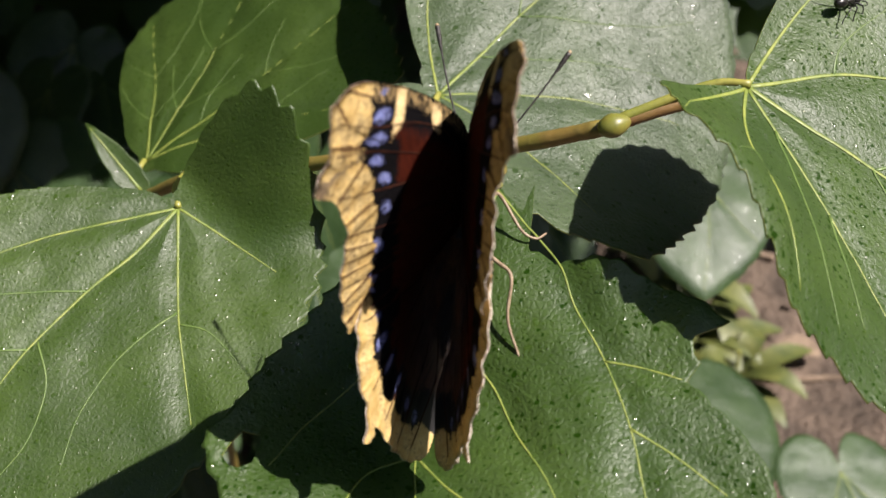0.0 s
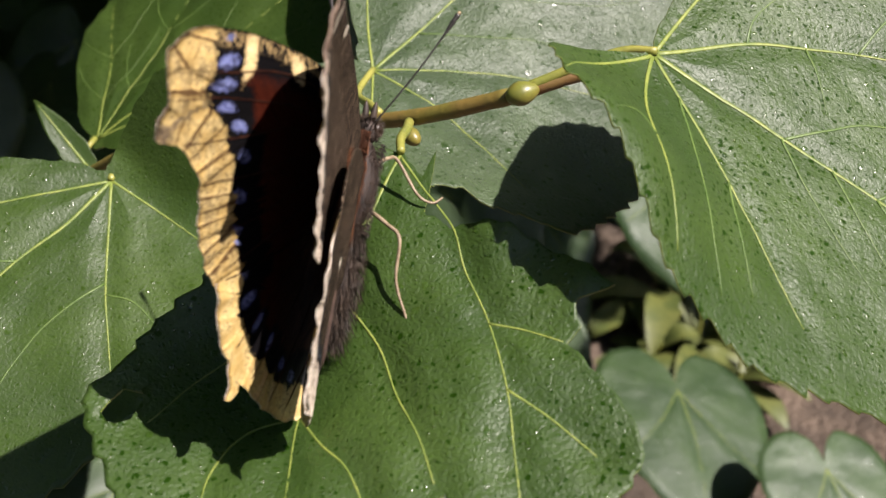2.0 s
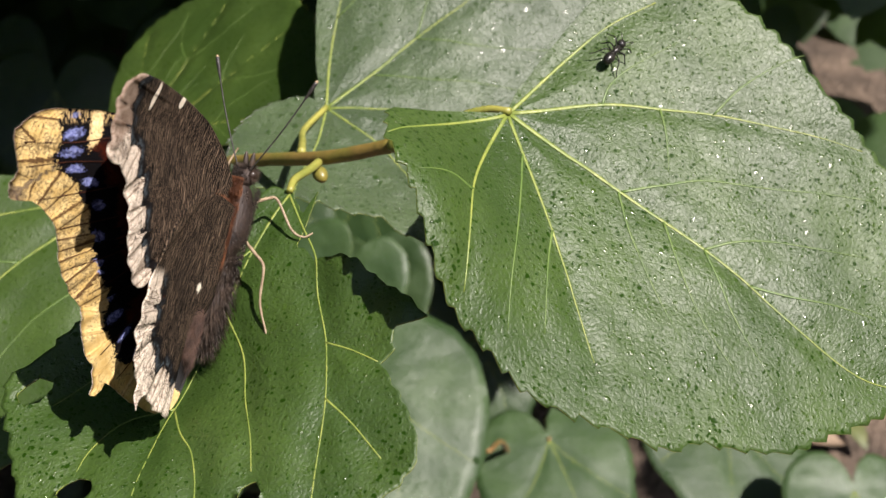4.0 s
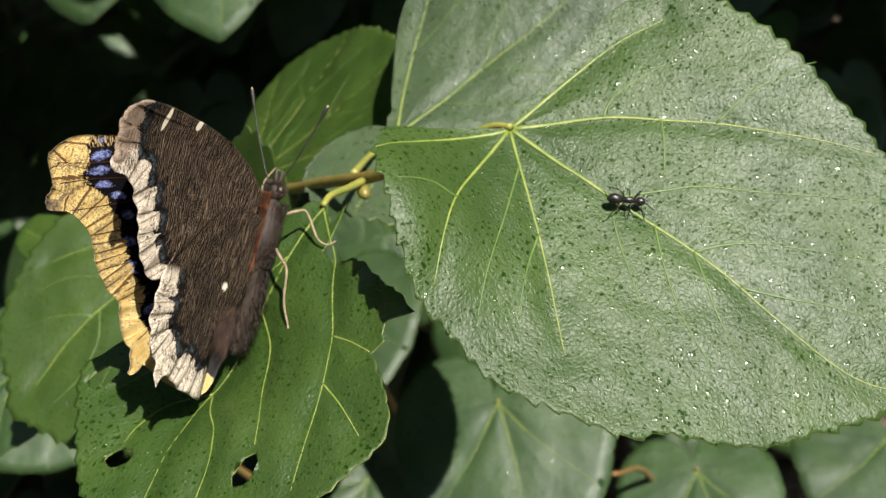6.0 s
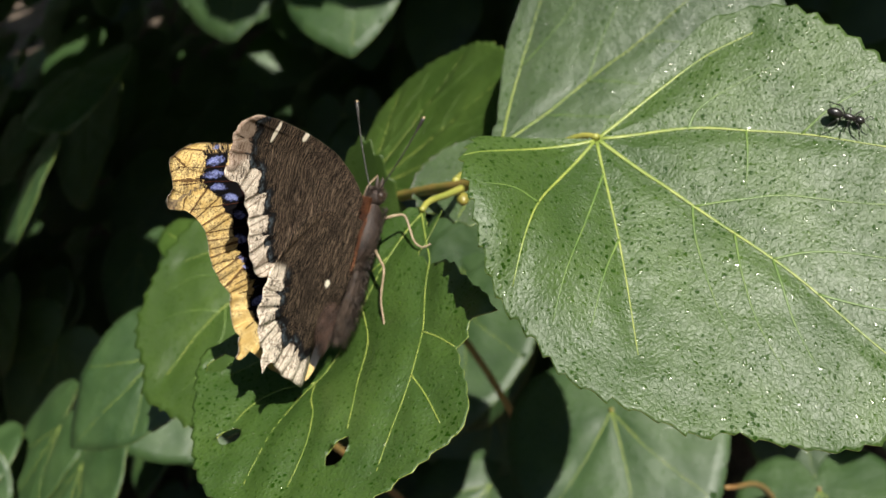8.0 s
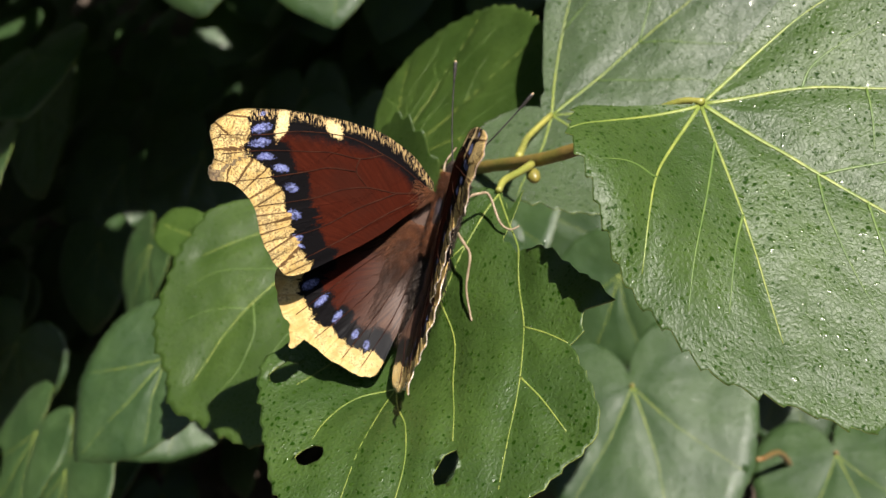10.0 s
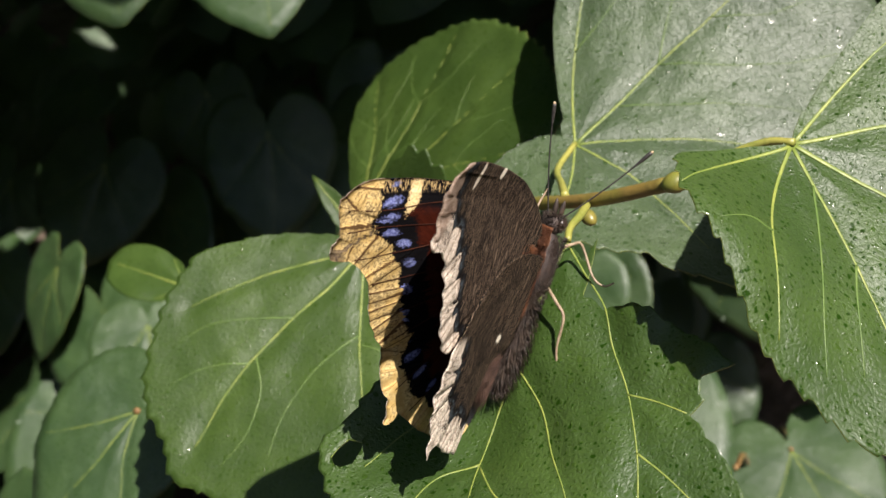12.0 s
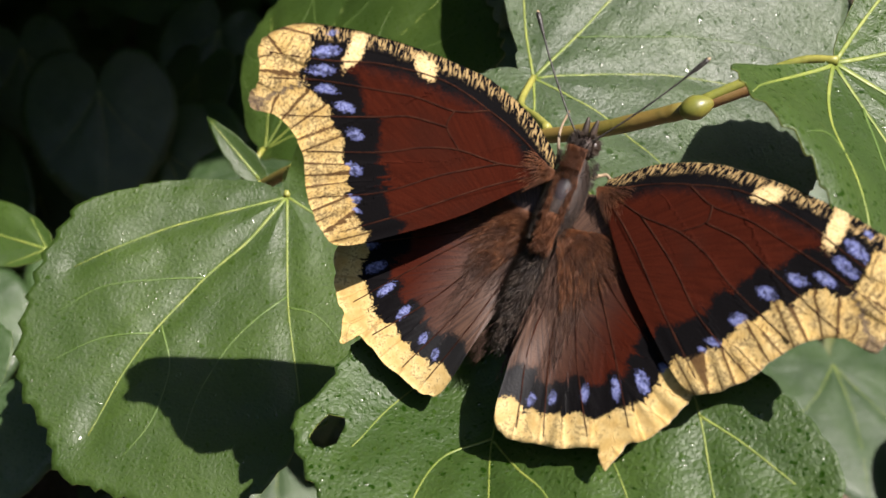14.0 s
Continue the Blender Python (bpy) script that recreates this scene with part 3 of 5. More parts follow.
    if small:
        v, f = joined(small)
        tagged(mesh_object("vein_net", v, f, VEIN_SMALL, thing), kind="stuff")
    if petiole:
        inv = m.inverted()
        tube("petiole", [Vector((*root, form(*root))) * MM] + [inv @ Vector(p) for p in petiole], 0.55 * MM, 0.75 * MM, PETIOLE, thing)
    return thing


def fan(profile, angles, reach=0.92, bend=0.0):
    """Main veins from the leaf's base, out to the margin at these angles; bend curves them towards the tip."""
    prof = sorted(profile)
    an = np.array([p[0] for p in prof] + [prof[0][0] + 360.0])
    ra = np.array([p[1] for p in prof] + [prof[0][1]])
    res = []
    for a in angles:
        w = (a - an[0]) % 360 + an[0]
        r = float(np.interp(w, an, ra)) * reach
        e = Vector((r * math.cos(radians(a)), r * math.sin(radians(a))))
        mid = e * 0.5
        away = Vector((-e.y, e.x)).normalized() * bend * r * (1 if math.cos(radians(a)) < 0 else -1) * (-1)
        res.append([(0.0, 0.0), (e.x * 0.25 + away.x * 0.7, e.y * 0.25 + away.y * 0.7), (mid.x + away.x, mid.y + away.y), (e.x, e.y)])
    return res


def quadric(a, b, c, d, e, bumps=()):
    def form(x, y):
        x1, y1 = x * MM, y * MM
        z = (a * x1 + b * y1 + c * x1 * x1 + d * x1 * y1 + e * y1 * y1) / MM
        for u, v, p, q, h in bumps:
            z += h * math.exp(-((x - u) / p) ** 2 / 2 - ((y - v) / q) ** 2 / 2)
        return z
    return form


def leaf_under_butterfly():
    m = leaf_frame((0.0115, 0.101, 0.626), (-0.997, 0.049, -0.066), (-0.031, -0.970, -0.240), (-0.076, -0.237, 0.969))
    prof = [(-90, 25.3), (-101, 25.3), (-98.5, 20.5), (-104, 15.6), (-120, 14.6), (-136, 17.6), (-153, 19.6), (-163, 22.5), (-173.5, 25.8), (-176, 21.6), (176, 21.8), (170, 20.8), (163, 24.3), (158, 27.7),
            (152, 31.3), (147, 32.6), (139, 32.5), (123, 34.2), (111, 36.8), (101, 39.1), (91, 38.9), (75, 36.8), (67, 36.3), (57, 35.2), (45, 33.4), (34, 32.7), (21, 33.2), (16, 32.8), (11, 29.6), (2, 27.6), (-16, 23.6),
            (-30, 22.4), (-48, 22.3), (-70, 23.0), (-85, 25.5)]
    holes = [[(31.6, 31.2), (33.6, 35.0), (34.4, 37.4), (31.2, 38.0), (30.6, 34.0)],
             [(22.6, 50.2), (22.3, 48.4), (20.3, 46.8), (18.2, 47.3), (17.8, 49.2), (20.0, 50.6)],
             [(-1.1, 49.9), (-2.0, 45.8), (-4.6, 45.0), (-4.4, 49.6), (-2.6, 51.2)],
             [(8.2, 50.2), (9.8, 53.0), (10.8, 57.4), (9.4, 55.2)]]
    veins = [[(4.6, 0.3), (7.5, 9), (10.5, 19.1), (13.1, 26.2), (14.0, 34), (13.0, 44), (12, 56)],
             [(4.5, 0.6), (1.5, 5.5), (-2.5, 11.8), (-4.2, 17.8), (-7.1, 24.8), (-9.3, 33.4), (-10.2, 41), (-11.3, 50)],
             [(10.5, 19.2), (5.6, 25.9), (2.8, 32.8), (-0.3, 38.8), (-2.2, 44)],
             [(8, 10), (16, 18), (25.4, 28.7), (29.4, 36.9)],
             [(-7.2, 25.1), (-11, 26.2), (-15.2, 28.0)], [(-9.3, 33.5), (-13.5, 36.6), (-18.3, 41)],
             [(13.8, 34.3), (10.5, 38.5), (7, 42), (4.2, 48), (3.4, 55)], [(14, 33.9), (19, 36.5), (21.3, 42), (21.5, 46)]]
    form = quadric(-0.022, -0.006, 1.288, 0.275, 0.038, [(18, 28, 10, 9, -7.5), (-9, 13, 4, 2.5, 1.6), (-18, 20, 3, 3, 1.5)])
    return make_leaf("linden_leaf", m, prof, form, veins, LEAF, "green linden leaf with bite holes under the butterfly", (4.8, 24.8), holes, 1.0, 3.4, 3, 300, 52, [(0.0068, 0.1045, 0.6252), (0.0072, 0.110, 0.623), (0.0072, 0.1150, 0.621)], 0.5, root=(4.5, 0.2), vein_r=0.22, proud=0.02, side=False)


def leaf_with_ant():
    m = leaf_frame((0.039, 0.1105, 0.6345), (-0.436, -0.891, -0.127), (0.775, -0.300, -0.556), (0.457, -0.341, 0.821))
    prof = [(-90, 0.6), (-48, 1.5), (-40, 12.3), (-37, 19.9), (-20, 25.0), (-5, 27.5), (6, 31.4), (16, 35.7), (20, 37.4), (28, 39.4), (36, 43.8), (45, 46.6), (51, 48.8), (57, 52.3), (62, 52.4), (68, 56.2), (73, 59.6),
            (79, 62.0), (84, 64.5), (92, 69.2), (99, 73.3), (104, 74.5), (111, 68.5), (120, 60.7), (129, 53.8), (138, 48.4), (145, 46.3), (154, 43.2), (164, 40.3), (170, 38.5), (176, 34.7), (184, 28.3), (187, 16.2), (191, 7.1), (205, 1.0)]
    veins = [[(0, 0), (0, 8.8), (-0.5, 19.5), (-1.3, 33.8), (-1.3, 42), (-0.7, 52), (-1.5, 62), (-5, 69)],
             [(0, 0), (-10.9, 9.5), (-16.4, 16.6), (-21.3, 23.3), (-25, 30), (-28.7, 37.1), (-32, 44.5)],
             [(0, 0), (-13.2, 1.0), (-22.8, 2.4), (-31, 5.5)], [(0.5, 0.3), (6.5, 7.8), (12.4, 15.3), (18, 22), (25, 30)],
             [(0.5, 0), (11.6, 1.8), (18.5, 3.5), (25, 6.6), (32, 11)], [(0.5, 0), (8.5, -4.7), (17.2, -8.1), (22, -9.4)]]
    minor = [[(-0.5, 19.5), (-6.3, 24.3), (-10.9, 28.4), (-17.3, 37.4), (-22.2, 44.2), (-26, 50)], [(-0.4, 19.3), (3.4, 22.7), (7.1, 27.4), (10.4, 32.3), (13.7, 38.1)],
             [(-1.3, 33.8), (-5.2, 36.6), (-9.4, 41), (-14, 48), (-18, 54)], [(-1.3, 42), (-4.2, 48), (-7.9, 54), (-10.8, 60)], [(-1.3, 33.8), (3.7, 40.4), (6.6, 45.2), (9.2, 51.3)],
             [(-10.9, 9.5), (-14.2, 8.5), (-19, 9.2), (-27, 12)], [(-21.3, 23.3), (-27.4, 23.9), (-34.3, 26.1), (-39, 28.5)], [(-16.4, 16.6), (-11.3, 20.8), (-8, 23.2)], [(4.6, 5.4), (13.5, 9.6), (23.8, 14.2), (31, 18.4)],
             [(18.5, 3.5), (20.6, -0.1), (24.8, -3.2)], [(12.4, 15.3), (19, 18), (27, 22.5)], [(-0.9, 27), (4, 32), (9, 39), (12, 46)]]
    form = quadric(-0.085, 0.173, 2.867, 0.417, -1.328, [(26, -8, 10, 13, 11.4), (34, 6, 9, 9, 3.2)])
    return m, form, make_leaf("linden_leaf", m, prof, form, veins, LEAF, "large glossy green linden leaf with an ant on it", (0, 0), (), 1.5, 3.6, 5, 400, 64, [(0.034, 0.112, 0.6335), (0.0225, 0.1115, 0.6285)], 0.35, minor=minor, vein_r=0.42, side=False)


def leaf_behind():
    m = leaf_frame((-0.0008, 0.1465, 0.6115), (0.718, -0.646, -0.259), (0.678, 0.733, 0.052), (0.157, -0.213, 0.964))
    prof = [(-15, 33), (-5, 39), (1, 44.8), (17, 47.4), (42, 54.0), (65, 62), (84, 68), (104, 66), (123, 60), (138, 48), (148, 30.6), (152, 17.6), (158, 6.8), (190, 3), (215, 8), (240, 15), (265, 21), (290, 25), (306, 25), (323, 26), (333, 28), (345, 30.0)]
    veins = [[(0, 0), (-1.5, 12), (-3, 24), (-3, 36), (-3, 52), (-2, 63)], [(0, 0), (6, 8), (13, 17), (21, 25.5), (30, 34)], [(0, 0), (7, 1.5), (13.4, 3), (21, 3), (34, 2)], [(0, 0), (-9, 7), (-17, 14.5), (-27, 26), (-36, 40)], [(0, 0), (6, -6), (12, -14), (16, -18)]]
    minor = [[(-3, 24), (6, 33), (14, 44), (18, 52)], [(-3, 24), (-10, 34), (-16, 47)], [(-3, 38), (4, 46), (8, 56)], [(-1.5, 12), (6, 20), (14, 30), (24, 40)], [(-17, 14.5), (-19, 28), (-24, 42)]]
    return make_leaf("linden_leaf", m, prof, quadric(0, 0.05, -0.5, -9.0, 3.0), veins, LEAF_WET, "glossy wet-looking green linden leaf behind the butterfly", (0, 0), (), 1.3, 3.6, 8, 280, 36, [(-0.0025, 0.137, 0.6125), (0.0005, 0.127, 0.6165), (0.0025, 0.1205, 0.619)], 0.6, minor=minor, side=False)


def leaf_upper():
    m = leaf_frame((-0.060, 0.165, 0.585), (0.529, -0.843, -0.097), (0.777, 0.435, 0.454), (-0.341, -0.316, 0.885))
    prof = [(41, 16), (47, 24.3), (53, 38), (57, 48), (64, 55), (76, 55.6), (94, 56), (114, 55.5), (129, 53.8), (142, 49.3), (154, 44.4), (166, 35.6), (172, 25), (178, 13.5), (200, 2), (300, 1.5), (370, 4)]
    veins = fan(prof, [92, 60, 125, 155], 0.93, 0.04)
    return make_leaf("linden_leaf", m, prof, quadric(0, 0, -1.2, 0, -0.8), veins, LEAF_B, "matt green linden leaf behind the butterfly", (0, 0), (), 1.9, 4.2, 11, 280, 32, [(-0.063, 0.155, 0.583), (-0.056, 0.149, 0.588)], 0.7)


def leaf_beside():
    m = leaf_frame((-0.044, 0.131, 0.599), (-0.790, 0.486, 0.374), (-0.587, -0.777, -0.228), (0.180, -0.400, 0.899))
    prof = [(5, 3.0), (23, 10.6), (33, 21.3), (39, 28.5), (43, 34.8), (50, 38.4), (61, 44.1), (70, 48.9), (80, 53.4), (89, 54.5), (95, 58.6), (101, 56.8), (109, 56.2), (117, 56.0), (124, 54.3), (129, 51), (135, 45),
            (151, 36), (166, 31), (180, 28), (195, 26), (215, 23), (240, 20), (258, 18.5), (268, 18), (280, 14), (295, 8), (315, 3), (340, 2)]
    veins = [[(0, 0), (-0.6, 10.3), (0.3, 20.1), (0, 32.5), (-1.3, 41.4), (-4, 51)], [(0, 0), (-7.5, 8.1), (-14.0, 14.8), (-20.9, 20.8), (-27, 26)], [(0, 0), (6.0, 9.0), (11.4, 17.2), (15.2, 25.3), (18.3, 32.6)], [(0, 0), (-10, -1), (-20, -1.5)]]
    minor = [[(-12.8, 13.9), (-11.7, 20.5), (-11.5, 27.0), (-13.3, 35.3), (-17.1, 42.8)], [(0.4, 20.1), (5.9, 25.3), (12.0, 32.4), (14.5, 40)], [(-14.5, 15.1), (-19.1, 13.4), (-26, 14.4)], [(0, 32.5), (5.7, 38.5), (9.2, 46.4)], [(-0.1, 30.6), (-6.3, 34.8), (-10.2, 42.4), (-11, 50)]]
    flat = quadric(0, 0, 3.0, 0, -0.6)

    def form(x, y):
        # the lobe behind the stalk is bent up and leans over
        k = -y - 4.5
        fold = 0.5 * (k + math.sqrt(k * k + 5.0))
        side = 1 / (1 + math.exp(-(x + 16.0) / 3.0))
        return flat(x, y) + 1.55 * fold * side - 0.012 * fold * fold * side

    return make_leaf("linden_leaf", m, prof, form, veins, LEAF_B, "green linden leaf with one upturned lobe beside the butterfly", (0, 0), (), 2.0, 4.2, 14, 320, 38, [(-0.046, 0.139, 0.598), (-0.044, 0.146, 0.597)], 0.6, minor=minor, side=False)


HEART = [(-90, 1.5), (-75, 12), (-60, 22), (-35, 27), (-10, 30), (15, 33), (40, 38), (65, 47), (80, 54), (90, 60), (100, 54), (115, 47), (140, 38), (165, 33), (190, 30), (215, 27), (240, 22), (255, 12)]


def shrub_leaf(seed, scale, droop):
    prof = [(a, r * scale * (1 + 0.05 * math.sin(a * 0.03 + seed))) for a, r in HEART]
    return make_leaf("linden_leaf", Matrix(), prof, quadric(0, 0, -1.5, 0.5, -droop), fan(prof, [90, 52, 128], 0.93, 0.04), LEAF_FAR, "green linden leaf of the shaded bush", (0, 0), (), 1.2 * scale, 4.0, 20 + seed, 90, 8, None, 1.2, side=False)


def aim(at, tip, up):
    """The pose of a leaf whose base is at 'at', whose tip points along 'tip' and whose upper side faces 'up'."""
    y = Vector(tip).normalized()
    n = Vector(up)
    n = (n - y * n.dot(y)).normalized()
    x = y.cross(n)
    return leaf_frame(at, x, y, n)


leaf_a = leaf_under_butterfly()
ant_frame, ant_form, leaf_d = leaf_with_ant()
leaf_c = leaf_behind()
leaf_e = leaf_upper()
leaf_b = leaf_beside()


# ---- twig, buds ----
def build_twig():
    twig = new("twig")
    tagged(twig, "greenish brown linden twig carrying the leaves", "twig")
    tube("stem", [(-0.075, 0.160, 0.570), (-0.0457, 0.1446, 0.595), (-0.0223, 0.1335, 0.606), (-0.0070, 0.1255, 0.6135), (0.0085, 0.1165, 0.621), (0.0215, 0.1115, 0.6275)], 1.25 * MM, 1.15 * MM, TWIG, twig, n=8, sides=12, lumps=0.06)
    tube("shoot", [(0.0215, 0.1115, 0.6275), (0.030, 0.1118, 0.6305), (0.0385, 0.113, 0.632), (0.048, 0.120, 0.630)], 0.95 * MM, 0.75 * MM, TWIG_BROWN, twig, "reddish brown young shoot", n=8, sides=12, lumps=0.05)
    v, f = blob_data((0.0225, 0.1105, 0.6285), (1.7 * MM, 2.3 * MM, 1.6 * MM), turn=Euler((0.2, 0.2, -1.3)).to_matrix(), shape=lambda t: 1.0 - 0.25 * max(0, t))
    mesh_object("bud", v, f, BUD, twig, "plump green bud")
    v, f = blob_data((0.0074, 0.1140, 0.6195), (1.25 * MM, 2.0 * MM, 1.25 * MM), turn=Euler((0.1, -0.2, 0.6)).to_matrix(), shape=lambda t: 1.0 - 0.3 * max(0, t))
    mesh_object("bud", v, f, BUD, twig, "plump green bud")
    return twig


build_twig()


def build_stems():
    """Thin upright stems of the bush, from the soil to the stalks of the lower leaves."""
    for x, y, z in ((-0.075, 0.160, 0.570), (0.036, 0.244, 0.397), (-0.022, 0.205, 0.468), (0.020, 0.190, 0.455), (-0.112, 0.118, 0.560)):
        sway = 0.02 * math.sin(90 * x + 40 * y)
        pts = [(x + 2 * sway, y + 0.10, 0.165), (x + sway, y + 0.085, 0.18 + 0.4 * (z - 0.18)), (x - 0.5 * sway, y + 0.045, 0.18 + 0.8 * (z - 0.18)), (x, y, z)]
        tagged(tube("stem", pts, 2.2 * MM, 0.8 * MM, TWIG_BROWN if sway > 0 else TWIG, lumps=0.08), "thin upright linden stem rising from the soil", "stem", "stems of the linden bush")


build_stems()


# ---- the butterfly ----
FORE = [(0.6, 12.6), (2.3, 14.3), (5.2, 16.8), (10.5, 19.4), (15.2, 20.4), (19.3, 20.9), (25.6, 21.2), (29.1, 21.0), (32.4, 20.5), (35.1, 18.9), (36.1, 17.3), (35.8, 15.2), (35.6, 13.4), (36.2, 11.7), (35.6, 10.6), (33.5, 10.6), (31.0, 9.2), (29.0, 6.2), (27.7, 2.2), (25.4, -1.0), (22.8, -2.1), (16.0, 1.0), (9.2, 4.8), (3.0, 9.8), (0.6, 10.6)]
FORE_EDGE = (9, 19)
HIND = [(0.4, 9.8), (8, 10.2), (15.2, 7.8), (19.9, 2.8), (22.2, -3.0), (22.6, -8.0), (21.6, -10.8), (20.7, -12.6), (19.6, -13.9), (18.5, -14.7), (17.4, -18.1), (16.2, -16.3), (14.0, -16.9), (11.4, -18.1), (9.0, -18.6), (6.6, -19.3), (4.5, -19.0), (3.5, -17.2), (2.7, -12.0), (1.5, -5.0), (0.4, 1.0)]
HIND_EDGE = (4, 16)


FORE_VEINS = [[(1.6, 11.5), (6, 14.2), (10.2, 16.2), (16, 18.2), (23, 18.4), (29, 17.4), (35, 16.8)], [(10.2, 16.2), (14.2, 15.3), (18.7, 15.8), (23, 15.6), (29, 15.2), (34.6, 14.2)], [(14.2, 15.3), (14.6, 13.4), (12.6, 11.2)],
              [(14.6, 13.4), (18.9, 13.6), (22.2, 12.8), (28, 11.5), (32.6, 10.6)], [(1.9, 11.2), (7.5, 10.7), (12.6, 11.2), (16.7, 10.6), (21, 9.1), (29, 7.4)], [(7.5, 10.7), (14, 8.0), (19.9, 4.8), (27, 2.6)], [(1.5, 10.8), (8, 8), (16, 3.4), (23.5, -0.6)]]
HIND_VEINS = [[(0.8, 6), (6, 2.5), (12, -1.5), (21.6, -7)], [(6, 2.5), (12, -5), (18.0, -13)], [(4, 2), (9, -8), (14.2, -15.6)], [(3, 1), (6, -9), (9.4, -17.6)], [(2.2, 0), (3.7, -9), (6.2, -18)], [(6, 2.5), (14, 1.2), (21.6, -2.4)]]


def wing(name, outline, edge, root, hind, side, parent, label, lift):
    """One wing in the butterfly's space, mm, lying in the xy plane; side is 1 for the right and -1 for the left."""
    line = [(p.x, p.y) for p in smooth_line([(x, y, 0) for x, y in outline], 8)]
    jag = []
    for i, (x, y) in enumerate(line):
        k = i / 8.0
        a = 0.22 * noise.noise(Vector((i * 0.33, 5.0 * hind + 2, side * 0.3))) if edge[0] <= k <= edge[1] else 0.0
        jag.append((x + a * 1.4, y + a))
    line = jag
    margin = np.array(line[edge[0] * 8:edge[1] * 8 + 1])
    front = np.array(line[:edge[0] * 8 + 1])
    # run the margin on past both ends, so that the bands meet the wing's edges squarely
    first, last = (np.array(e) / np.hypot(*e) for e in (((1.0, 0.9), (-1.0, -0.1)) if hind else ((0.0, 1.0), (-0.45, -0.9))))
    margin = np.vstack([margin[0] + first * 14, margin, margin[-1] + last * 14])
    arc = np.concatenate([[0], np.cumsum(np.hypot(*np.diff(margin, axis=0).T))]) - 14.0
    rings = 44
    flat = []
    n = len(line)
    r0 = np.array(root, float)
    for j in range(rings + 1):
        k = j / rings
        for x, y in line:
            flat.append(r0 * (1 - k) + np.array((x, y)) * k)
    flat = np.array(flat)

    def measure_to(poly, along):
        a, b = poly[:-1], poly[1:]
        ab = b - a
        t = np.clip(((flat[:, None] - a) * ab).sum(2) / (ab * ab).sum(1), 0, 1)
        q = a + t[..., None] * ab
        dd = np.hypot(*(flat[:, None] - q).transpose(2, 0, 1))
        i = np.argmin(dd, 1)
        rows = np.arange(len(flat))
        return dd[rows, i], along[i] + t[rows, i] * (along[i + 1] - along[i])

    d, s = measure_to(margin, arc)
    farc = np.concatenate([[0], np.cumsum(np.hypot(*np.diff(front, axis=0).T))])
    c, l = measure_to(front, farc)
    per = 3.05 if hind else 2.7
    verts = []
    for i, (x, y) in enumerate(flat):
        fold = 0.16 * math.cos(2 * math.pi * s[i] / per) * min(1, x / 10) * max(0, 1 - d[i] / 14)
        z = lift + fold + 0.9 * math.sin(min(1.0, x / 36) * math.pi) - 0.35 * max(0, 1 - d[i] / 3.0) * noise.noise(Vector((s[i] * 0.4, hind, 1)))
        if not hind:
            z -= 0.9 * max(0.0, 1 - c[i] / 4.0)
        else:
            z -= 0.1 + 0.25 * max(0.0, 1 - c[i] / 9.0)
            # the inner flap curls up along the abdomen
            z += 2.0 * math.exp(-((x - 2.5) / 2.8) ** 2) * min(1.0, max(0.0, (-y - 3.0) / 8.0))
        verts.append(Vector((side * x, y, z)) * MM)
    m = len(verts)
    faces = []
    for j in range(rings):
        for i in range(n - 1):
            a = j * n + i
            q = (a, a + n, a + n + 1, a + 1) if side > 0 else (a, a + 1, a + n + 1, a + n)
            faces.append(q)
    # make sure that the first sheet faces up
    a, b, e = (verts[k] for k in faces[len(faces) // 2][:3])
    if (b - a).cross(e - a).z < 0:
        faces = [f[::-1] for f in faces]
    low = [v - Vector((0, 0, 0.14 * MM)) for v in verts]
    allf = faces + [tuple(i + m for i in f[::-1]) for f in faces]
    edge_loop = [rings * n + i for i in range(n)]
    rimf = [(edge_loop[i], edge_loop[i + 1], edge_loop[i + 1] + m, edge_loop[i] + m) for i in range(n - 1)]
    slots = [0] * len(faces) + [1] * (len(faces) + len(rimf))
    ob = mesh_object(name, verts + low, allf + rimf, [WING_MATS[(False, hind)], WING_MATS[(True, hind)]], parent, label, slots=slots)
    me = ob.data
    for key, (p, q) in (("edge", (d, s)), ("lead", (c, l))):
        layer = me.uv_layers.new(name=key)
        idx = np.empty(len(me.loops), int)
        me.loops.foreach_get("vertex_index", idx)
        idx = idx % m
        layer.data.foreach_set("uv", np.stack([p[idx], q[idx]], 1).ravel())
    rods = []
    for run in (HIND_VEINS if hind else FORE_VEINS):
        pts = []
        for q in smooth_line([(x, y, 0) for x, y in run], 7):
            near = np.argmin(np.hypot(flat[:, 0] - q.x, flat[:, 1] - q.y))
            pts.append(Vector((side * q.x, q.y, verts[near].z / MM - 0.01)) * MM)
        k = len(pts) - 1
        rods.append(tube_data(pts, [(0.11 - 0.04 * i / k) * MM for i in range(k + 1)], 6))
    tagged(mesh_object("wing_vein", *joined(rods), WING_VEIN, ob), kind="stuff")
    return ob


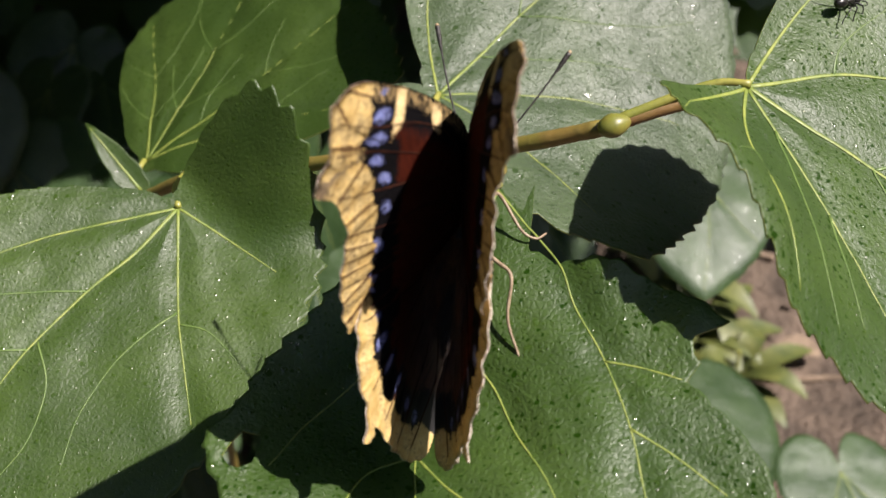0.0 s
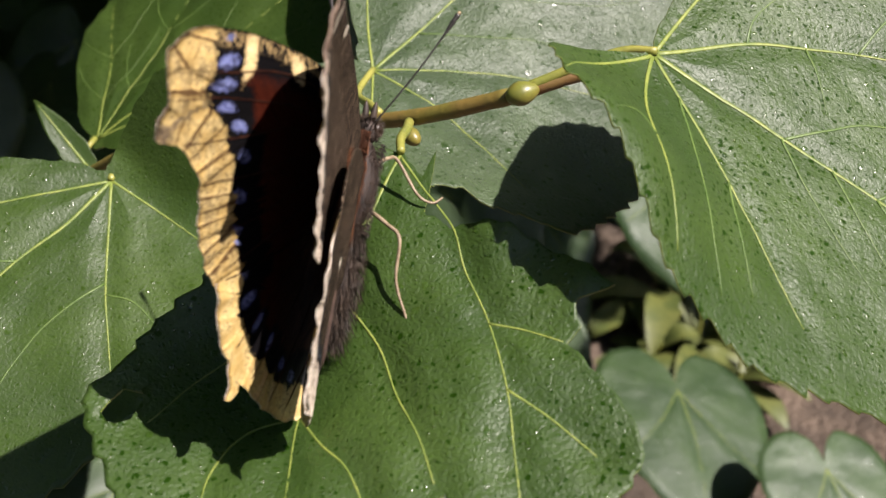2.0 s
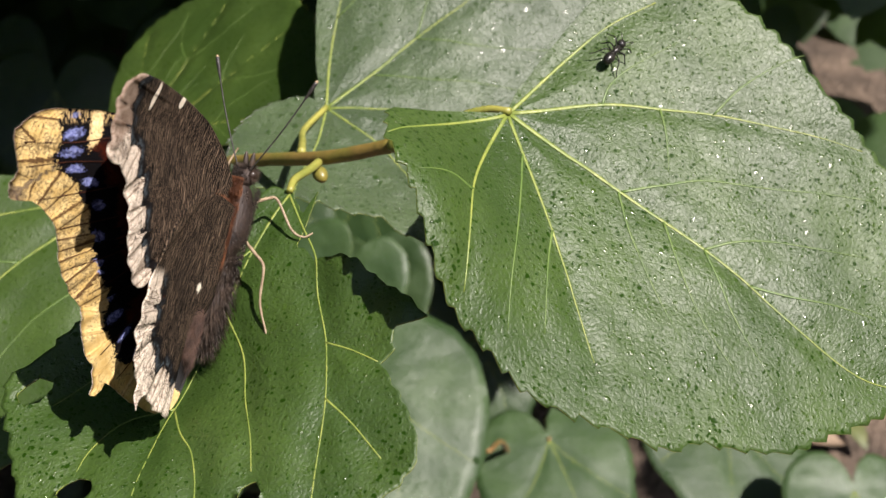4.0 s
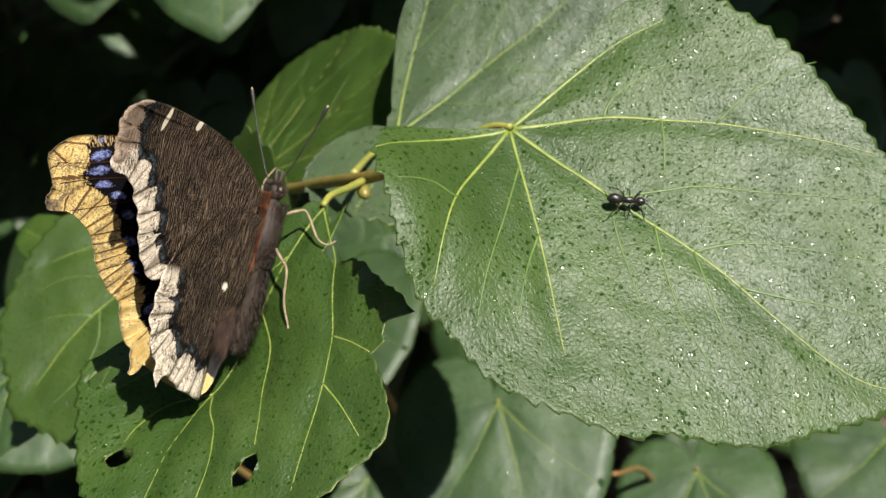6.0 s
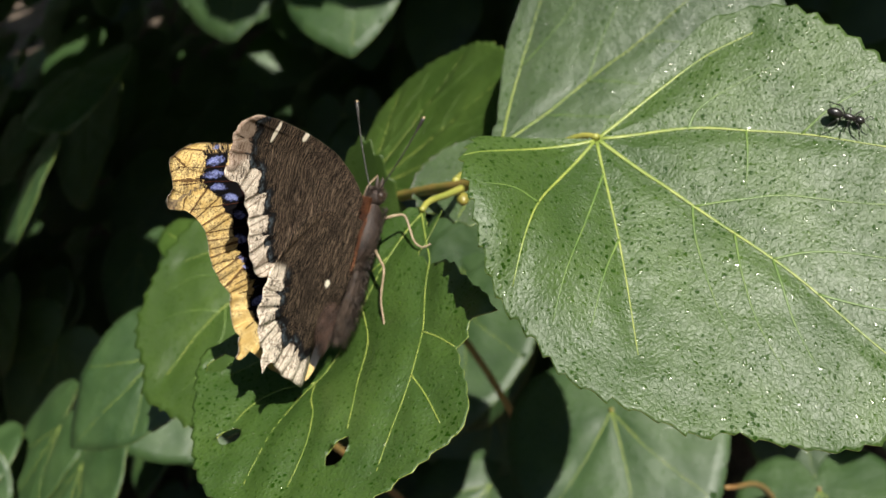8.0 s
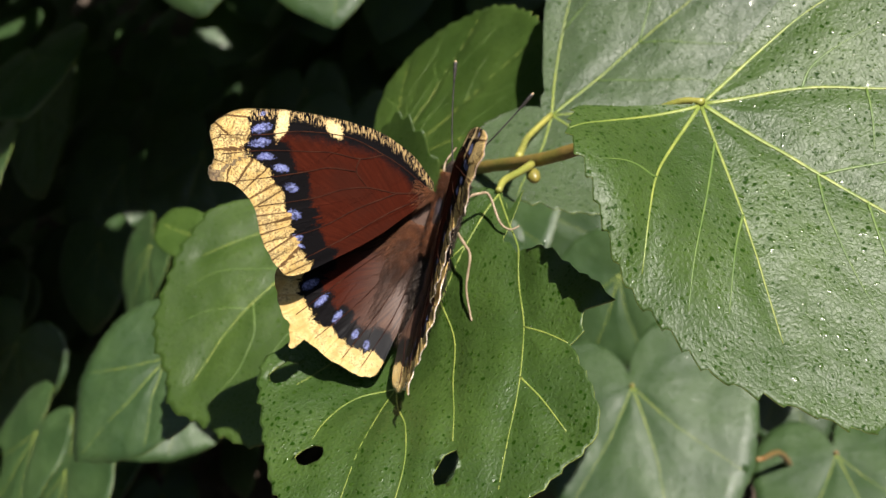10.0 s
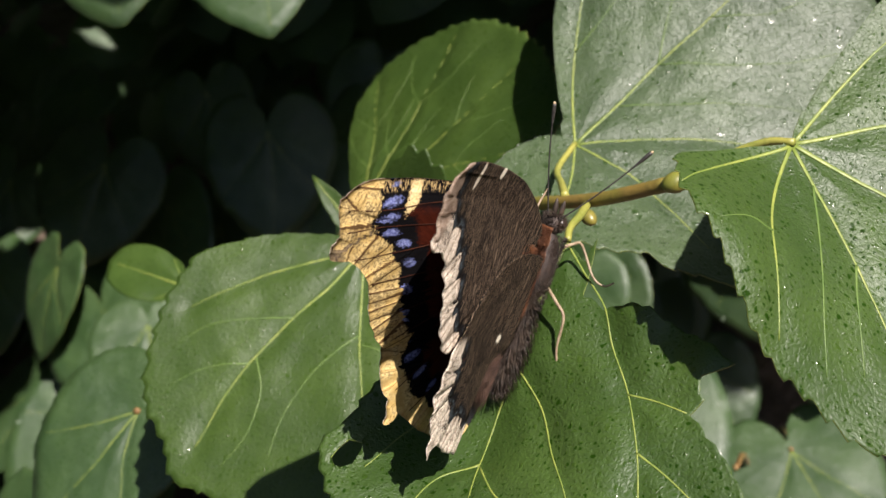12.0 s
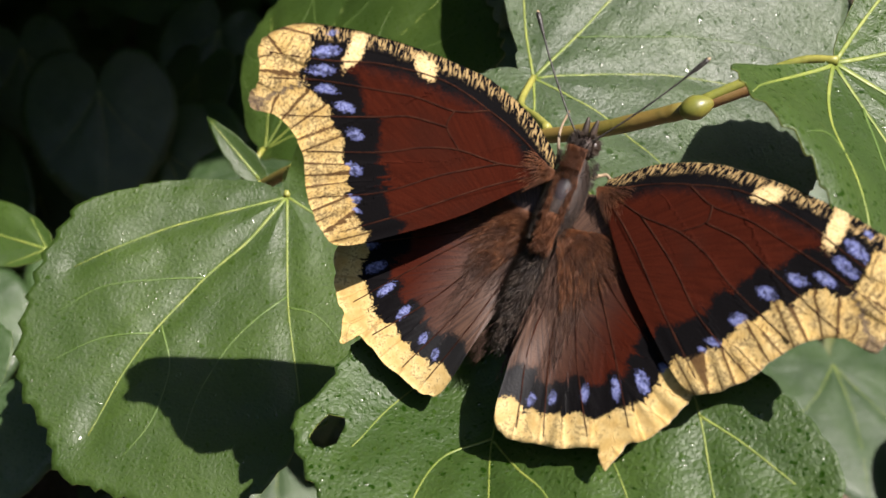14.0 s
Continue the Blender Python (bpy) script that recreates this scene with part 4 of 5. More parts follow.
def hairs(name, parent, mat, rng, count, where, length, width=0.05):
    """A coat of fine hairs; where() gives a root and a direction in mm."""
    verts, faces = [], []
    for _ in range(count):
        p, d = where(rng)
        p, d = Vector(p), Vector(d).normalized()
        ln = length * (0.6 + 0.7 * rng.rand())
        a = d.orthogonal().normalized() * width
        b = d.cross(a).normalized() * width
        k = len(verts)
        mid = p + d * ln * 0.55 + Vector((0, -0.05 * ln, 0.02 * ln))
        tip = p + d * ln + Vector((0, -0.25 * ln, -0.1 * ln))
        verts += [(p + a) * MM, (p - a * 0.5 + b) * MM, (p - a * 0.5 - b) * MM, (mid + a * 0.7) * MM, (mid - a * 0.35 + b * 0.7) * MM, (mid - a * 0.35 - b * 0.7) * MM, tip * MM]
        for i in range(3):
            j = (i + 1) % 3
            faces += [(k + i, k + j, k + 3 + j, k + 3 + i), (k + 3 + i, k + 3 + j, k + 6)]
    ob = mesh_object(name, verts, faces, mat, parent)
    return tagged(ob, kind="stuff")


def build_butterfly():
    fly = new("butterfly")
    tagged(fly, "maroon butterfly with cream borders and blue spots on a leaf", "butterfly")
    rng = np.random.RandomState(4)
    v, f = blob_data((0, 8.2 * MM, 0.2 * MM), (2.5 * MM, 5.6 * MM, 2.5 * MM), 20, 24)
    mesh_object("thorax", v, f, BODY, fly)
    v, f = blob_data((0, 8.8 * MM, 1.35 * MM), (1.5 * MM, 2.5 * MM, 1.5 * MM), 16, 20)
    mesh_object("thorax_shield", v, f, SHELL, fly, "bare grey-brown back plate")
    v, f = blob_data((0, -3.2 * MM, -0.5 * MM), (2.1 * MM, 8.0 * MM, 2.0 * MM), 36, 20, shape=lambda t: (1.0 + 0.06 * math.cos(t * 25)) * (1 - 0.15 * t * t))
    mesh_object("abdomen", v, f, BODY, fly, "dark ringed abdomen")
    v, f = blob_data((0, 14.6 * MM, 0.3 * MM), (1.55 * MM, 1.5 * MM, 1.5 * MM), 14, 18)
    mesh_object("head", v, f, BODY, fly)
    for sgn in (-1, 1):
        v, f = blob_data((sgn * 1.25 * MM, 15.0 * MM, 0.35 * MM), (0.75 * MM, 0.9 * MM, 0.95 * MM), 12, 14)
        mesh_object("eye", v, f, EYE_MAT, fly)
        v, f = blob_data((sgn * 0.5 * MM, 17.0 * MM, 0.3 * MM), (0.40 * MM, 1.3 * MM, 0.45 * MM), 12, 10, turn=Euler((0.25, 0, -0.08 * sgn)).to_matrix(), shape=lambda t: 1 - 0.3 * t)
        mesh_object("palp", v, f, HAIR_DARK, fly)

    def around(y0, y1, rx, rz, zc, lean):
        def where(r):
            y = y0 + (y1 - y0) * r.rand()
            a = math.pi * (r.rand() * 1.3 - 0.15)
            t = (y - (y0 + y1) / 2) / ((y1 - y0) / 2)
            k = math.sqrt(max(0.05, 1 - t * t * 0.8))
            d = Vector((math.cos(a), lean, math.sin(a)))
            return (rx * k * math.cos(a), y, zc + rz * k * math.sin(a)), d
        return where

    def ruff(r):
        y = 11.6 + 2.6 * r.rand()
        a = math.pi * (0.33 + 0.34 * r.rand())
        return (1.7 * math.cos(a), y, 0.3 + 1.9 * math.sin(a)), (0.5 * math.cos(a), 0.0, math.sin(a) * 0.8)

    def back(r):
        sx = 2.0 * r.rand() - 1.0
        y = 2.0 + 11.0 * r.rand()
        if abs(sx) < 0.8 and 6.4 < y < 11.2:
            sx = math.copysign(0.85 + 0.15 * r.rand(), sx)
        return (1.05 * sx, y, 2.3 - 0.5 * sx * sx), (0.8 * (r.rand() - 0.5), -0.5 - 0.7 * r.rand(), 0.25 + 0.8 * r.rand())

    hairs("collar_hair", fly, HAIR, rng, 1600, ruff, 1.5, 0.03)
    hairs("thorax_hair", fly, HAIR, rng, 3600, back, 1.5, 0.024)
    hairs("body_hair", fly, HAIR_DARK, rng, 2600, around(-10.5, 4.5, 1.9, 1.75, -0.5, -0.9), 1.9, 0.035)
    hairs("head_hair", fly, HAIR_DARK, rng, 500, around(13.4, 16.2, 1.5, 1.45, 0.3, 0.7), 0.9)
    hairs("chest_hair", fly, HAIR_DARK, rng, 3400, lambda r: ((2.2 * math.cos(w := math.pi * (0.70 + 1.6 * r.rand())), 2.5 + 11 * r.rand(), 0.1 + 2.2 * math.sin(w)), (math.cos(w), -0.2, math.sin(w))), 0.6, 0.03)
    for nm, pts, r in (("leg", ((1.4, 11.5, -1.6), (2.4, 12.8, -3.6), (3.3, 13.0, -5.0), (6.3, 9.4, -5.3), (8.2, 8.7, -5.7), (9.3, 9.6, -6.2)), 0.27),
                       ("leg", ((1.6, 6.0, -1.6), (4.4, 4.4, -0.4), (6.2, 2.9, 0.1), (6.5, -1.7, -0.9), (8.2, -5.3, -1.3), (8.8, -6.3, -1.4)), 0.27),
                       ("leg", ((-1.5, 11.0, -1.0), (-2.8, 13.5, -0.6), (-3.6, 16.0, -0.9), (-4.0, 19.0, -3.2)), 0.24),
                       ("leg", ((-1.6, 5.5, -2.2), (-4.6, 4.0, -2.4), (-6.5, 0.0, -4.6), (-7.2, -2.0, -6.0)), 0.22)):
        tube(nm, [Vector(p) * MM for p in pts], r * MM, 0.13 * MM, LEG, fly, "slender pale brown leg", sides=8, lumps=0.12)
    return fly


def antenna(parent, side):
    """A thin jointed antenna with a dark club, standing on its own base along +y."""
    n = 46
    line = [Vector((0.35 * math.sin(i / n * 3.0) * side, 16.0 * i / n, 0)) * MM for i in range(n + 1)]
    radii = [(0.10 + 0.02 * (i % 2) + 0.18 * max(0.0, min(1.0, (i / n - 0.80) / 0.12))) * MM for i in range(n + 1)]
    ob = mesh_object("antenna", *tube_data(line, radii, 8), ANTENNA, parent, "thin dark antenna with a clubbed tip")
    mesh_object("antenna_tip", *blob_data(line[-1], (0.22 * MM, 0.32 * MM, 0.22 * MM), 8, 10), ANTENNA_TIP, ob, "pale tip")
    return ob


def wing_hair(ob, side, rng, hind):
    """Soft hair that lies on the upper side of the wing root and along the inner edge of the hindwing."""
    def fur(r):
        w = radians(-62 + 70 * r.rand()) if hind else radians(-35 + 62 * r.rand())
        k = 0.3 + (8.5 if hind else 4.0) * r.rand() ** (1.3 if hind else 1.8)
        y0 = 5.0 if hind else 11.0
        at = (side * (0.15 + k * math.cos(w)), y0 + k * math.sin(w), 0.12)
        return at, (side * math.cos(w), math.sin(w) - 0.15, 0.30)

    def inner(r):
        u = 1.0 + 6.0 * r.rand() ** 1.4
        return (side * u, 4.0 - 17.0 * r.rand() * (1 - u / 24), 0.12), (side * (0.1 + 0.5 * r.rand()), -1.0, 0.28)
    hairs("root_hair", ob, HAIR, rng, 2300 if hind else 600, fur, 2.6 if hind else 1.4, 0.02)
    if hind:
        hairs("edge_hair", ob, HAIR_WING, rng, 1500, inner, 2.6, 0.018)


butterfly = build_butterfly()
ANTENNAE = {sd: antenna(butterfly, sd) for sd in (-1, 1)}
WINGS = {}
for sd in (-1, 1):
    WINGS[(sd, True)] = wing("hindwing", HIND, HIND_EDGE, (0.4, 5.0), True, sd, butterfly, "maroon hindwing with short tail and cream border", -0.2)
    wing_hair(WINGS[(sd, True)], sd, np.random.RandomState(31 + sd), True)
    WINGS[(sd, False)] = wing("forewing", FORE, FORE_EDGE, (0.6, 11.0), False, sd, butterfly, "maroon forewing with hooked tip and cream border", 0.0)
    wing_hair(WINGS[(sd, False)], sd, np.random.RandomState(41 + sd), False)


# ---- ant ----
def build_ant():
    ant = new("ant")
    tagged(ant, "black ant walking on a glossy leaf", "ant")
    MM = 0.00135
    for nm, y, r in (("abdomen", -1.55, (0.62, 0.95, 0.6)), ("thorax", 0.1, (0.38, 0.8, 0.4)), ("head", 1.35, (0.52, 0.55, 0.42))):
        v, f = blob_data((0, y * MM, 0.85 * MM), [c * MM for c in r], 10, 12)
        mesh_object(nm, v, f, ANT_MAT, ant)
    for sgn in (-1, 1):
        for y0, y1 in ((0.6, 1.7), (0.1, 0.0), (-0.4, -1.9)):
            tube("leg", [Vector(p) * MM for p in ((sgn * 0.25, y0, 0.8), (sgn * 1.0, (y0 + y1) / 2, 1.15), (sgn * 1.6, y1, 0.4), (sgn * 2.0, y1 * 1.15, 0.03))], 0.09 * MM, 0.05 * MM, ANT_MAT, ant, sides=6)
        tube("antenna", [Vector(p) * MM for p in ((sgn * 0.2, 1.8, 0.95), (sgn * 0.7, 2.3, 1.1), (sgn * 0.9, 2.9, 0.7))], 0.06 * MM, 0.05 * MM, ANT_MAT, ant, sides=6)
    return ant


ant = build_ant()

# ---- ground and the bush behind ----
def build_ground():
    verts, faces = [], []
    ticks = [-60, -20, -6, -2, -1] + [-0.7 + 0.02 * i for i in range(71)] + [1, 2, 6, 20, 60]
    n = len(ticks)
    for y in ticks:
        for x in ticks:
            near = 1.0 if abs(x) < 0.9 and abs(y) < 0.9 else 0.0
            z = 0.18 + near * (0.02 * noise.noise(Vector((x * 7, y * 7, 0))) + 0.008 * noise.noise(Vector((x * 25, y * 25, 3))))
            verts.append((x, y + 0.3, z))
    for j in range(n - 1):
        for i in range(n - 1):
            a = j * n + i
            faces.append((a, a + 1, a + n + 1, a + n))
    tagged(mesh_object("ground", verts, faces, SOIL), "dry brown soil under the bush", "ground", kind="structure")


build_ground()
protos = [shrub_leaf(k, sc, dr) for k, (sc, dr) in enumerate(((1.0, 2.0), (0.85, 3.0), (1.15, 1.5)))]
placed = []


def add_leaf(at, tip, up, k, label=""):
    m = aim(at, tip, up)
    ob = protos[k % 3]
    if k % 3 not in placed:
        placed.append(k % 3)
        ob.matrix_world = m
    else:
        ob = copy_thing(ob, m)
    if label:
        tagged(ob, label)
    return ob


PALE = "pale sunlit linden leaf lower in the bush"
add_leaf((0.036, 0.244, 0.397), (0.35, -0.9, -0.1), (0.15, -0.3, 0.95), 0, PALE)
add_leaf((0.152, 0.236, 0.392), (0.1, -0.95, -0.2), (0.2, -0.3, 0.9), 1, PALE)
add_leaf((0.093, 0.292, 0.490), (-0.08, -0.97, -0.25), (0.1, -0.35, 0.93), 1, PALE)
add_leaf((-0.022, 0.205, 0.468), (0.35, -0.85, -0.3), (0.1, -0.35, 0.93), 2)
add_leaf((-0.112, 0.118, 0.560), (-0.6, -0.75, -0.3), (0.1, -0.4, 0.9), 1, "yellowish green linden leaf beside the butterfly").scale = (0.75, 0.75, 0.75)
add_leaf((-0.155, 0.330, 0.605), (0.3, -0.85, -0.45), (0.2, -0.6, 0.75), 0)
add_leaf((-0.215, 0.335, 0.620), (0.2, -0.8, -0.55), (0.1, -0.6, 0.75), 2)
add_leaf((0.1053, 0.2853, 0.3806), (0.067, -0.99, -0.04), (0.25, -0.3, 0.92), 2, PALE)
rng = np.random.RandomState(12)
for i in range(270):
    x = -0.72 + 0.90 * rng.rand()
    y = (0.27 if x > -0.25 else 0.10) + 0.45 * rng.rand()
    top = 0.58 - 0.5 * abs(y - 0.27)
    z = 0.20 + (top - 0.20) * rng.rand()
    if x > -0.32 and y < 0.45:
        z = min(z, 0.45)
    if x > -0.02:
        z = min(z, 0.38)
        if rng.rand() < 0.5:
            continue
    tip, up = (1.2 * (rng.rand() - 0.5), -0.8, -0.9 * rng.rand()), (0.8 * (rng.rand() - 0.5), -0.6, 0.7)
    if (x < 0.02 or y > 0.37) and (x < 0.08 or y > 0.6):
        add_leaf((x, y, z), tip, up, i)


def build_shade_boughs():
    """Leafy boughs added overhead, out of view, to keep the bush behind in shade."""
    verts, faces = [], []
    ring = [(math.cos(radians(a)) * r, math.sin(radians(a)) * r) for a, r in HEART]
    for i in range(6000):
        x = -1.60 + 2.25 * rng.rand()
        y = -0.05 + 2.00 * rng.rand()
        if y < 0.27 and x > 0.04 - 0.12 * rng.rand():
            x, y = -0.25 - 1.3 * rng.rand(), -0.8 + 0.8 * rng.rand()
        if ((x + 0.45) / 1.15) ** 2 + ((y - 0.8) / 1.15) ** 2 > 0.85 + 0.3 * rng.rand():
            continue
        low = 0.80 if (x < -0.16 and y > 0.16) or (x < 0.08 and y > 0.27) else 0.92
        m = aim((x, y, low + 0.3 * rng.rand()), (rng.rand() - 0.5, rng.rand() - 0.5, -0.3 * rng.rand()), (0.5 * (rng.rand() - 0.5), 0.5 * (rng.rand() - 0.5), 1))
        k = len(verts)
        verts.append(m @ (Vector((0, 20, 2)) * MM))
        verts += [m @ (Vector((u, v, -0.004 * (u * u + (v - 20) ** 2))) * MM) for u, v in ring]
        n = len(ring)
        faces += [(k, k + 1 + j, k + 1 + (j + 1) % n) for j in range(n)]
    tagged(mesh_object("overhanging_boughs", verts, faces, LEAF_FAR), "unseen leafy boughs added overhead to shade the bush", "foliage", kind="stuff")


build_shade_boughs()


def build_bush_mass():
    """The dark inside of the bush farther back."""
    verts, faces = [], []
    ring = [(math.cos(radians(a)) * r, math.sin(radians(a)) * r) for a, r in HEART]
    for i in range(1500):
        x = -1.5 + 1.85 * rng.rand()
        y = 0.62 + 1.0 * rng.rand()
        if x < -0.55:
            y = 0.0 + 1.6 * rng.rand()
        z = 0.12 + 0.42 * rng.rand()
        m = aim((x, y, z), (1.4 * (rng.rand() - 0.5), -0.8, -0.9 * rng.rand()), (0.8 * (rng.rand() - 0.5), -0.6, 0.7))
        k = len(verts)
        verts.append(m @ (Vector((0, 20, 2)) * MM))
        verts += [m @ (Vector((u, v, -0.004 * (u * u + (v - 20) ** 2))) * MM) for u, v in ring]
        n = len(ring)
        faces += [(k, k + 1 + j, k + 1 + (j + 1) % n) for j in range(n)]
    tagged(mesh_object("bush_foliage", verts, faces, LEAF_FAR), "dark shaded foliage inside the linden bush", "foliage", kind="stuff")


build_bush_mass()


def build_litter():
    """Dry sticks, clods and curled dead leaves on the soil."""
    lr = np.random.RandomState(8)

    def floor_at(x, y):
        y -= 0.3
        return 0.18 + 0.02 * noise.noise(Vector((x * 7, y * 7, 0))) + 0.008 * noise.noise(Vector((x * 25, y * 25, 3)))

    for i in range(16):
        x, y, a = 0.10 + 0.30 * lr.rand(), 0.34 + 0.45 * lr.rand(), math.pi * lr.rand()
        ln = 0.04 + 0.09 * lr.rand()
        pts = [(x + k * ln * math.cos(a) + 0.004 * lr.rand(), y + k * ln * math.sin(a) + 0.004 * lr.rand(), floor_at(x + k * ln * math.cos(a), y + k * ln * math.sin(a)) + 0.003) for k in (0, 0.35, 0.7, 1.0)]
        tagged(tube("stick", pts, 0.0022, 0.0012, LITTER, lumps=0.2), "dry brown stick lying on the soil", "stick", "litter on the soil")
    for i in range(44):
        x, y = 0.10 + 0.32 * lr.rand(), 0.34 + 0.5 * lr.rand()
        r = 0.0015 + 0.003 * lr.rand()
        v, f = blob_data((x, y, floor_at(x, y) + 0.3 * r), (r, r * 0.8, r * 0.5), 7, 9)
        v = [p + Vector((1, 1, 0.6)) * r * 0.5 * noise.noise(p * 90) for p in v]
        tagged(mesh_object("clod", v, f, SOIL, smooth=False), "crumbly clod of dry brown soil", "clod", "clods on the soil")
    for i in range(22):
        x, y, a = 0.08 + 0.34 * lr.rand(), 0.34 + 0.5 * lr.rand(), 2 * math.pi * lr.rand()
        m = aim((x, y, floor_at(x, y) + 0.008), (math.cos(a), math.sin(a), 0.1), (0.5 * (lr.rand() - 0.5), 0.5 * (lr.rand() - 0.5), 1))
        verts, faces = [], []
        sz = 0.45 + 0.4 * lr.rand()
        for j in range(7):
            w = math.sin(math.pi * (j + 0.25) / 7.0) ** 0.8
            for k in range(-3, 4):
                verts.append(m @ (Vector((k * 6 * w * sz, j * 8 * sz, (0.9 * k * k * w - 0.25 * (j - 3) ** 2) * sz)) * MM))
        n = len(verts)
        for j in range(6):
            for k in range(6):
                q = j * 7 + k
                faces.append((q, q + 1, q + 8, q + 7))
        allv = verts + [p - Vector((0, 0, 0.0004)) for p in verts]
        allf = faces + [tuple(p + n for p in q[::-1]) for q in faces]
        tagged(mesh_object("dead_leaf", allv, allf, LITTER), "curled dry brown leaf on the soil", "dead leaf", "litter on the soil")


build_litter()


WEED = plain_material("weed_leaf", (0.055, 0.075, 0.016), (0.12, 0.13, 0.030), 60, 0.55, 0.3, 0.0004)


def build_weed(x, y, height, seed):
    """A low weed on the soil: a rosette of narrow arching leaves round a short stem."""
    wr = np.random.RandomState(seed)
    weed = new("weed")
    weed.matrix_world = pose(x, y, 0.172, 0, 0, 360 * wr.rand())
    tagged(weed, "low yellowish green weed growing on the soil", "weed", "weeds on the soil")
    tube("stem", [(0, 0, 0), (0.002, 0.001, 0.4 * height), (0.004, 0, 0.8 * height)], 0.0018, 0.0010, PETIOLE, weed)
    for i in range(9):
        a = 2 * math.pi * i / 9 + 0.5 * wr.rand()
        reach, rise = height * (0.7 + 0.6 * wr.rand()), height * (0.35 + 0.6 * wr.rand())
        verts, faces = [], []
        for j in range(9):
            k = j / 8
            r, z = reach * k, 0.3 * rise + rise * (1.5 * k - 1.2 * k * k)
            half = 0.17 * height * math.sin(math.pi * (0.06 + 0.92 * k)) ** 0.8
            for q in (-1, 0, 1):
                verts.append(Vector((r * math.cos(a) - q * half * math.sin(a), r * math.sin(a) + q * half * math.cos(a), z + 0.25 * half * abs(q))))
        n = len(verts)
        for j in range(8):
            for q in (0, 1):
                p = j * 3 + q
                faces.append((p, p + 3, p + 4, p + 1))
        allv = verts + [p - Vector((0, 0, 0.0004)) for p in verts]
        mesh_object("leaf", allv, faces + [tuple(p + n for p in f[::-1]) for f in faces], WEED, weed)


for i, (x, y, h) in enumerate(((0.184, 0.512, 0.060), (0.150, 0.500, 0.045), (0.165, 0.555, 0.070), (0.205, 0.475, 0.050))):
    build_weed(x, y, h, 60 + i)


def build_sky_blocker():
    """An unseen lumpy ring of foliage, added to block low light from the sky."""
    verts, faces = [], []
    n, rows_ = 120, 14
    for j in range(rows_):
        for i in range(n):
            a = 2 * math.pi * i / n
            p = Vector((math.cos(a), math.sin(a), j * 0.4))
            r = 2.6 + 0.5 * noise.noise(p * 2.5) + 0.25 * noise.noise(p * 9) + 0.06 * j
            verts.append((r * p.x, r * p.y + 0.2, 0.1 + j * 0.2 * (1 + 0.25 * noise.noise(Vector((p.x * 5, p.y * 5, 7))))))
    for j in range(rows_ - 1):
        for i in range(n):
            a, b = j * n + i, j * n + (i + 1) % n
            faces.append((a, b, b + n, a + n))
    # leaves all over it
    ring = [(math.cos(radians(a)) * r, math.sin(radians(a)) * r) for a, r in HEART]
    shell = len(faces)
    wr = np.random.RandomState(5)
    for i in range(7000):
        f = faces[int(wr.rand() * shell)]
        p = verts[f[0]]
        k1, k2 = wr.rand(), wr.rand()
        at = Vector(p) + (Vector(verts[f[1]]) - Vector(p)) * k1 + (Vector(verts[f[3]]) - Vector(p)) * k2
        inward = Vector((-p[0], 0.2 - p[1], 0)).normalized()
        if wr.rand() < 0.35:
            inward = -inward
        m = aim(at + inward * 0.06, inward * 0.6 + Vector((wr.rand() - 0.5, wr.rand() - 0.5, -0.6)), inward + Vector((0, 0, 0.9)))
        k = len(verts)
        verts.append(tuple(m @ (Vector((0, 40, 4)) * MM)))
        verts += [tuple(m @ (Vector((2.4 * u, 2.4 * v, -0.008 * (u * u + (v - 20) ** 2))) * MM)) for u, v in ring]
        faces += [(k, k + 1 + j, k + 1 + (j + 1) % len(ring)) for j in range(len(ring))]
    tagged(mesh_object("undergrowth", verts, faces, LEAF_FAR), "unseen ring of dark green foliage added to block low sky", "undergrowth", kind="stuff")


build_sky_blocker()


def build_small_leaf():
    """A little round leaf and the bract by the leaf stalk."""
    prof = [(-90, 0.5), (-40, 1.5), (0, 2.5), (30, 5), (50, 10), (66, 18), (78, 24), (90, 26), (102, 24), (114, 18), (130, 10), (150, 5), (180, 2.5), (220, 1.5)]
    m = aim((-0.1076, 0.1483, 0.5728), (-0.957, 0.216, 0.191), (0.15, -0.45, 0.88))
    make_leaf("linden_leaf", m, prof, quadric(0, 0, -2.0, 0, -2.0), fan(prof, [90, 50, 130], 0.9), LEAF_B, "small round light green linden leaf", (0, 0), (), 0.4, 3.0, 41, 90, 14, None, 0.5, side=False)
    prof = [(-90, 1.0), (-45, 1.4), (0, 2.0), (40, 3.0), (70, 7), (84, 13), (90, 17), (96, 13), (110, 7), (140, 3.0), (180, 2.0), (225, 1.4)]
    m = aim((-0.058, 0.1535, 0.586), (-0.60, 0.45, 0.60), (0.3, -0.7, 0.6))
    make_leaf("bract", m, prof, quadric(0, 0, 6.0, 0, -3.0), [[(0, 0), (0, 8), (0, 15.5)]], LEAF_B, "narrow pointed light green bract on the twig", (0, 0), (), 0.0, 3.0, 43, 60, 10, None, 0.2, side=False)


build_small_leaf()


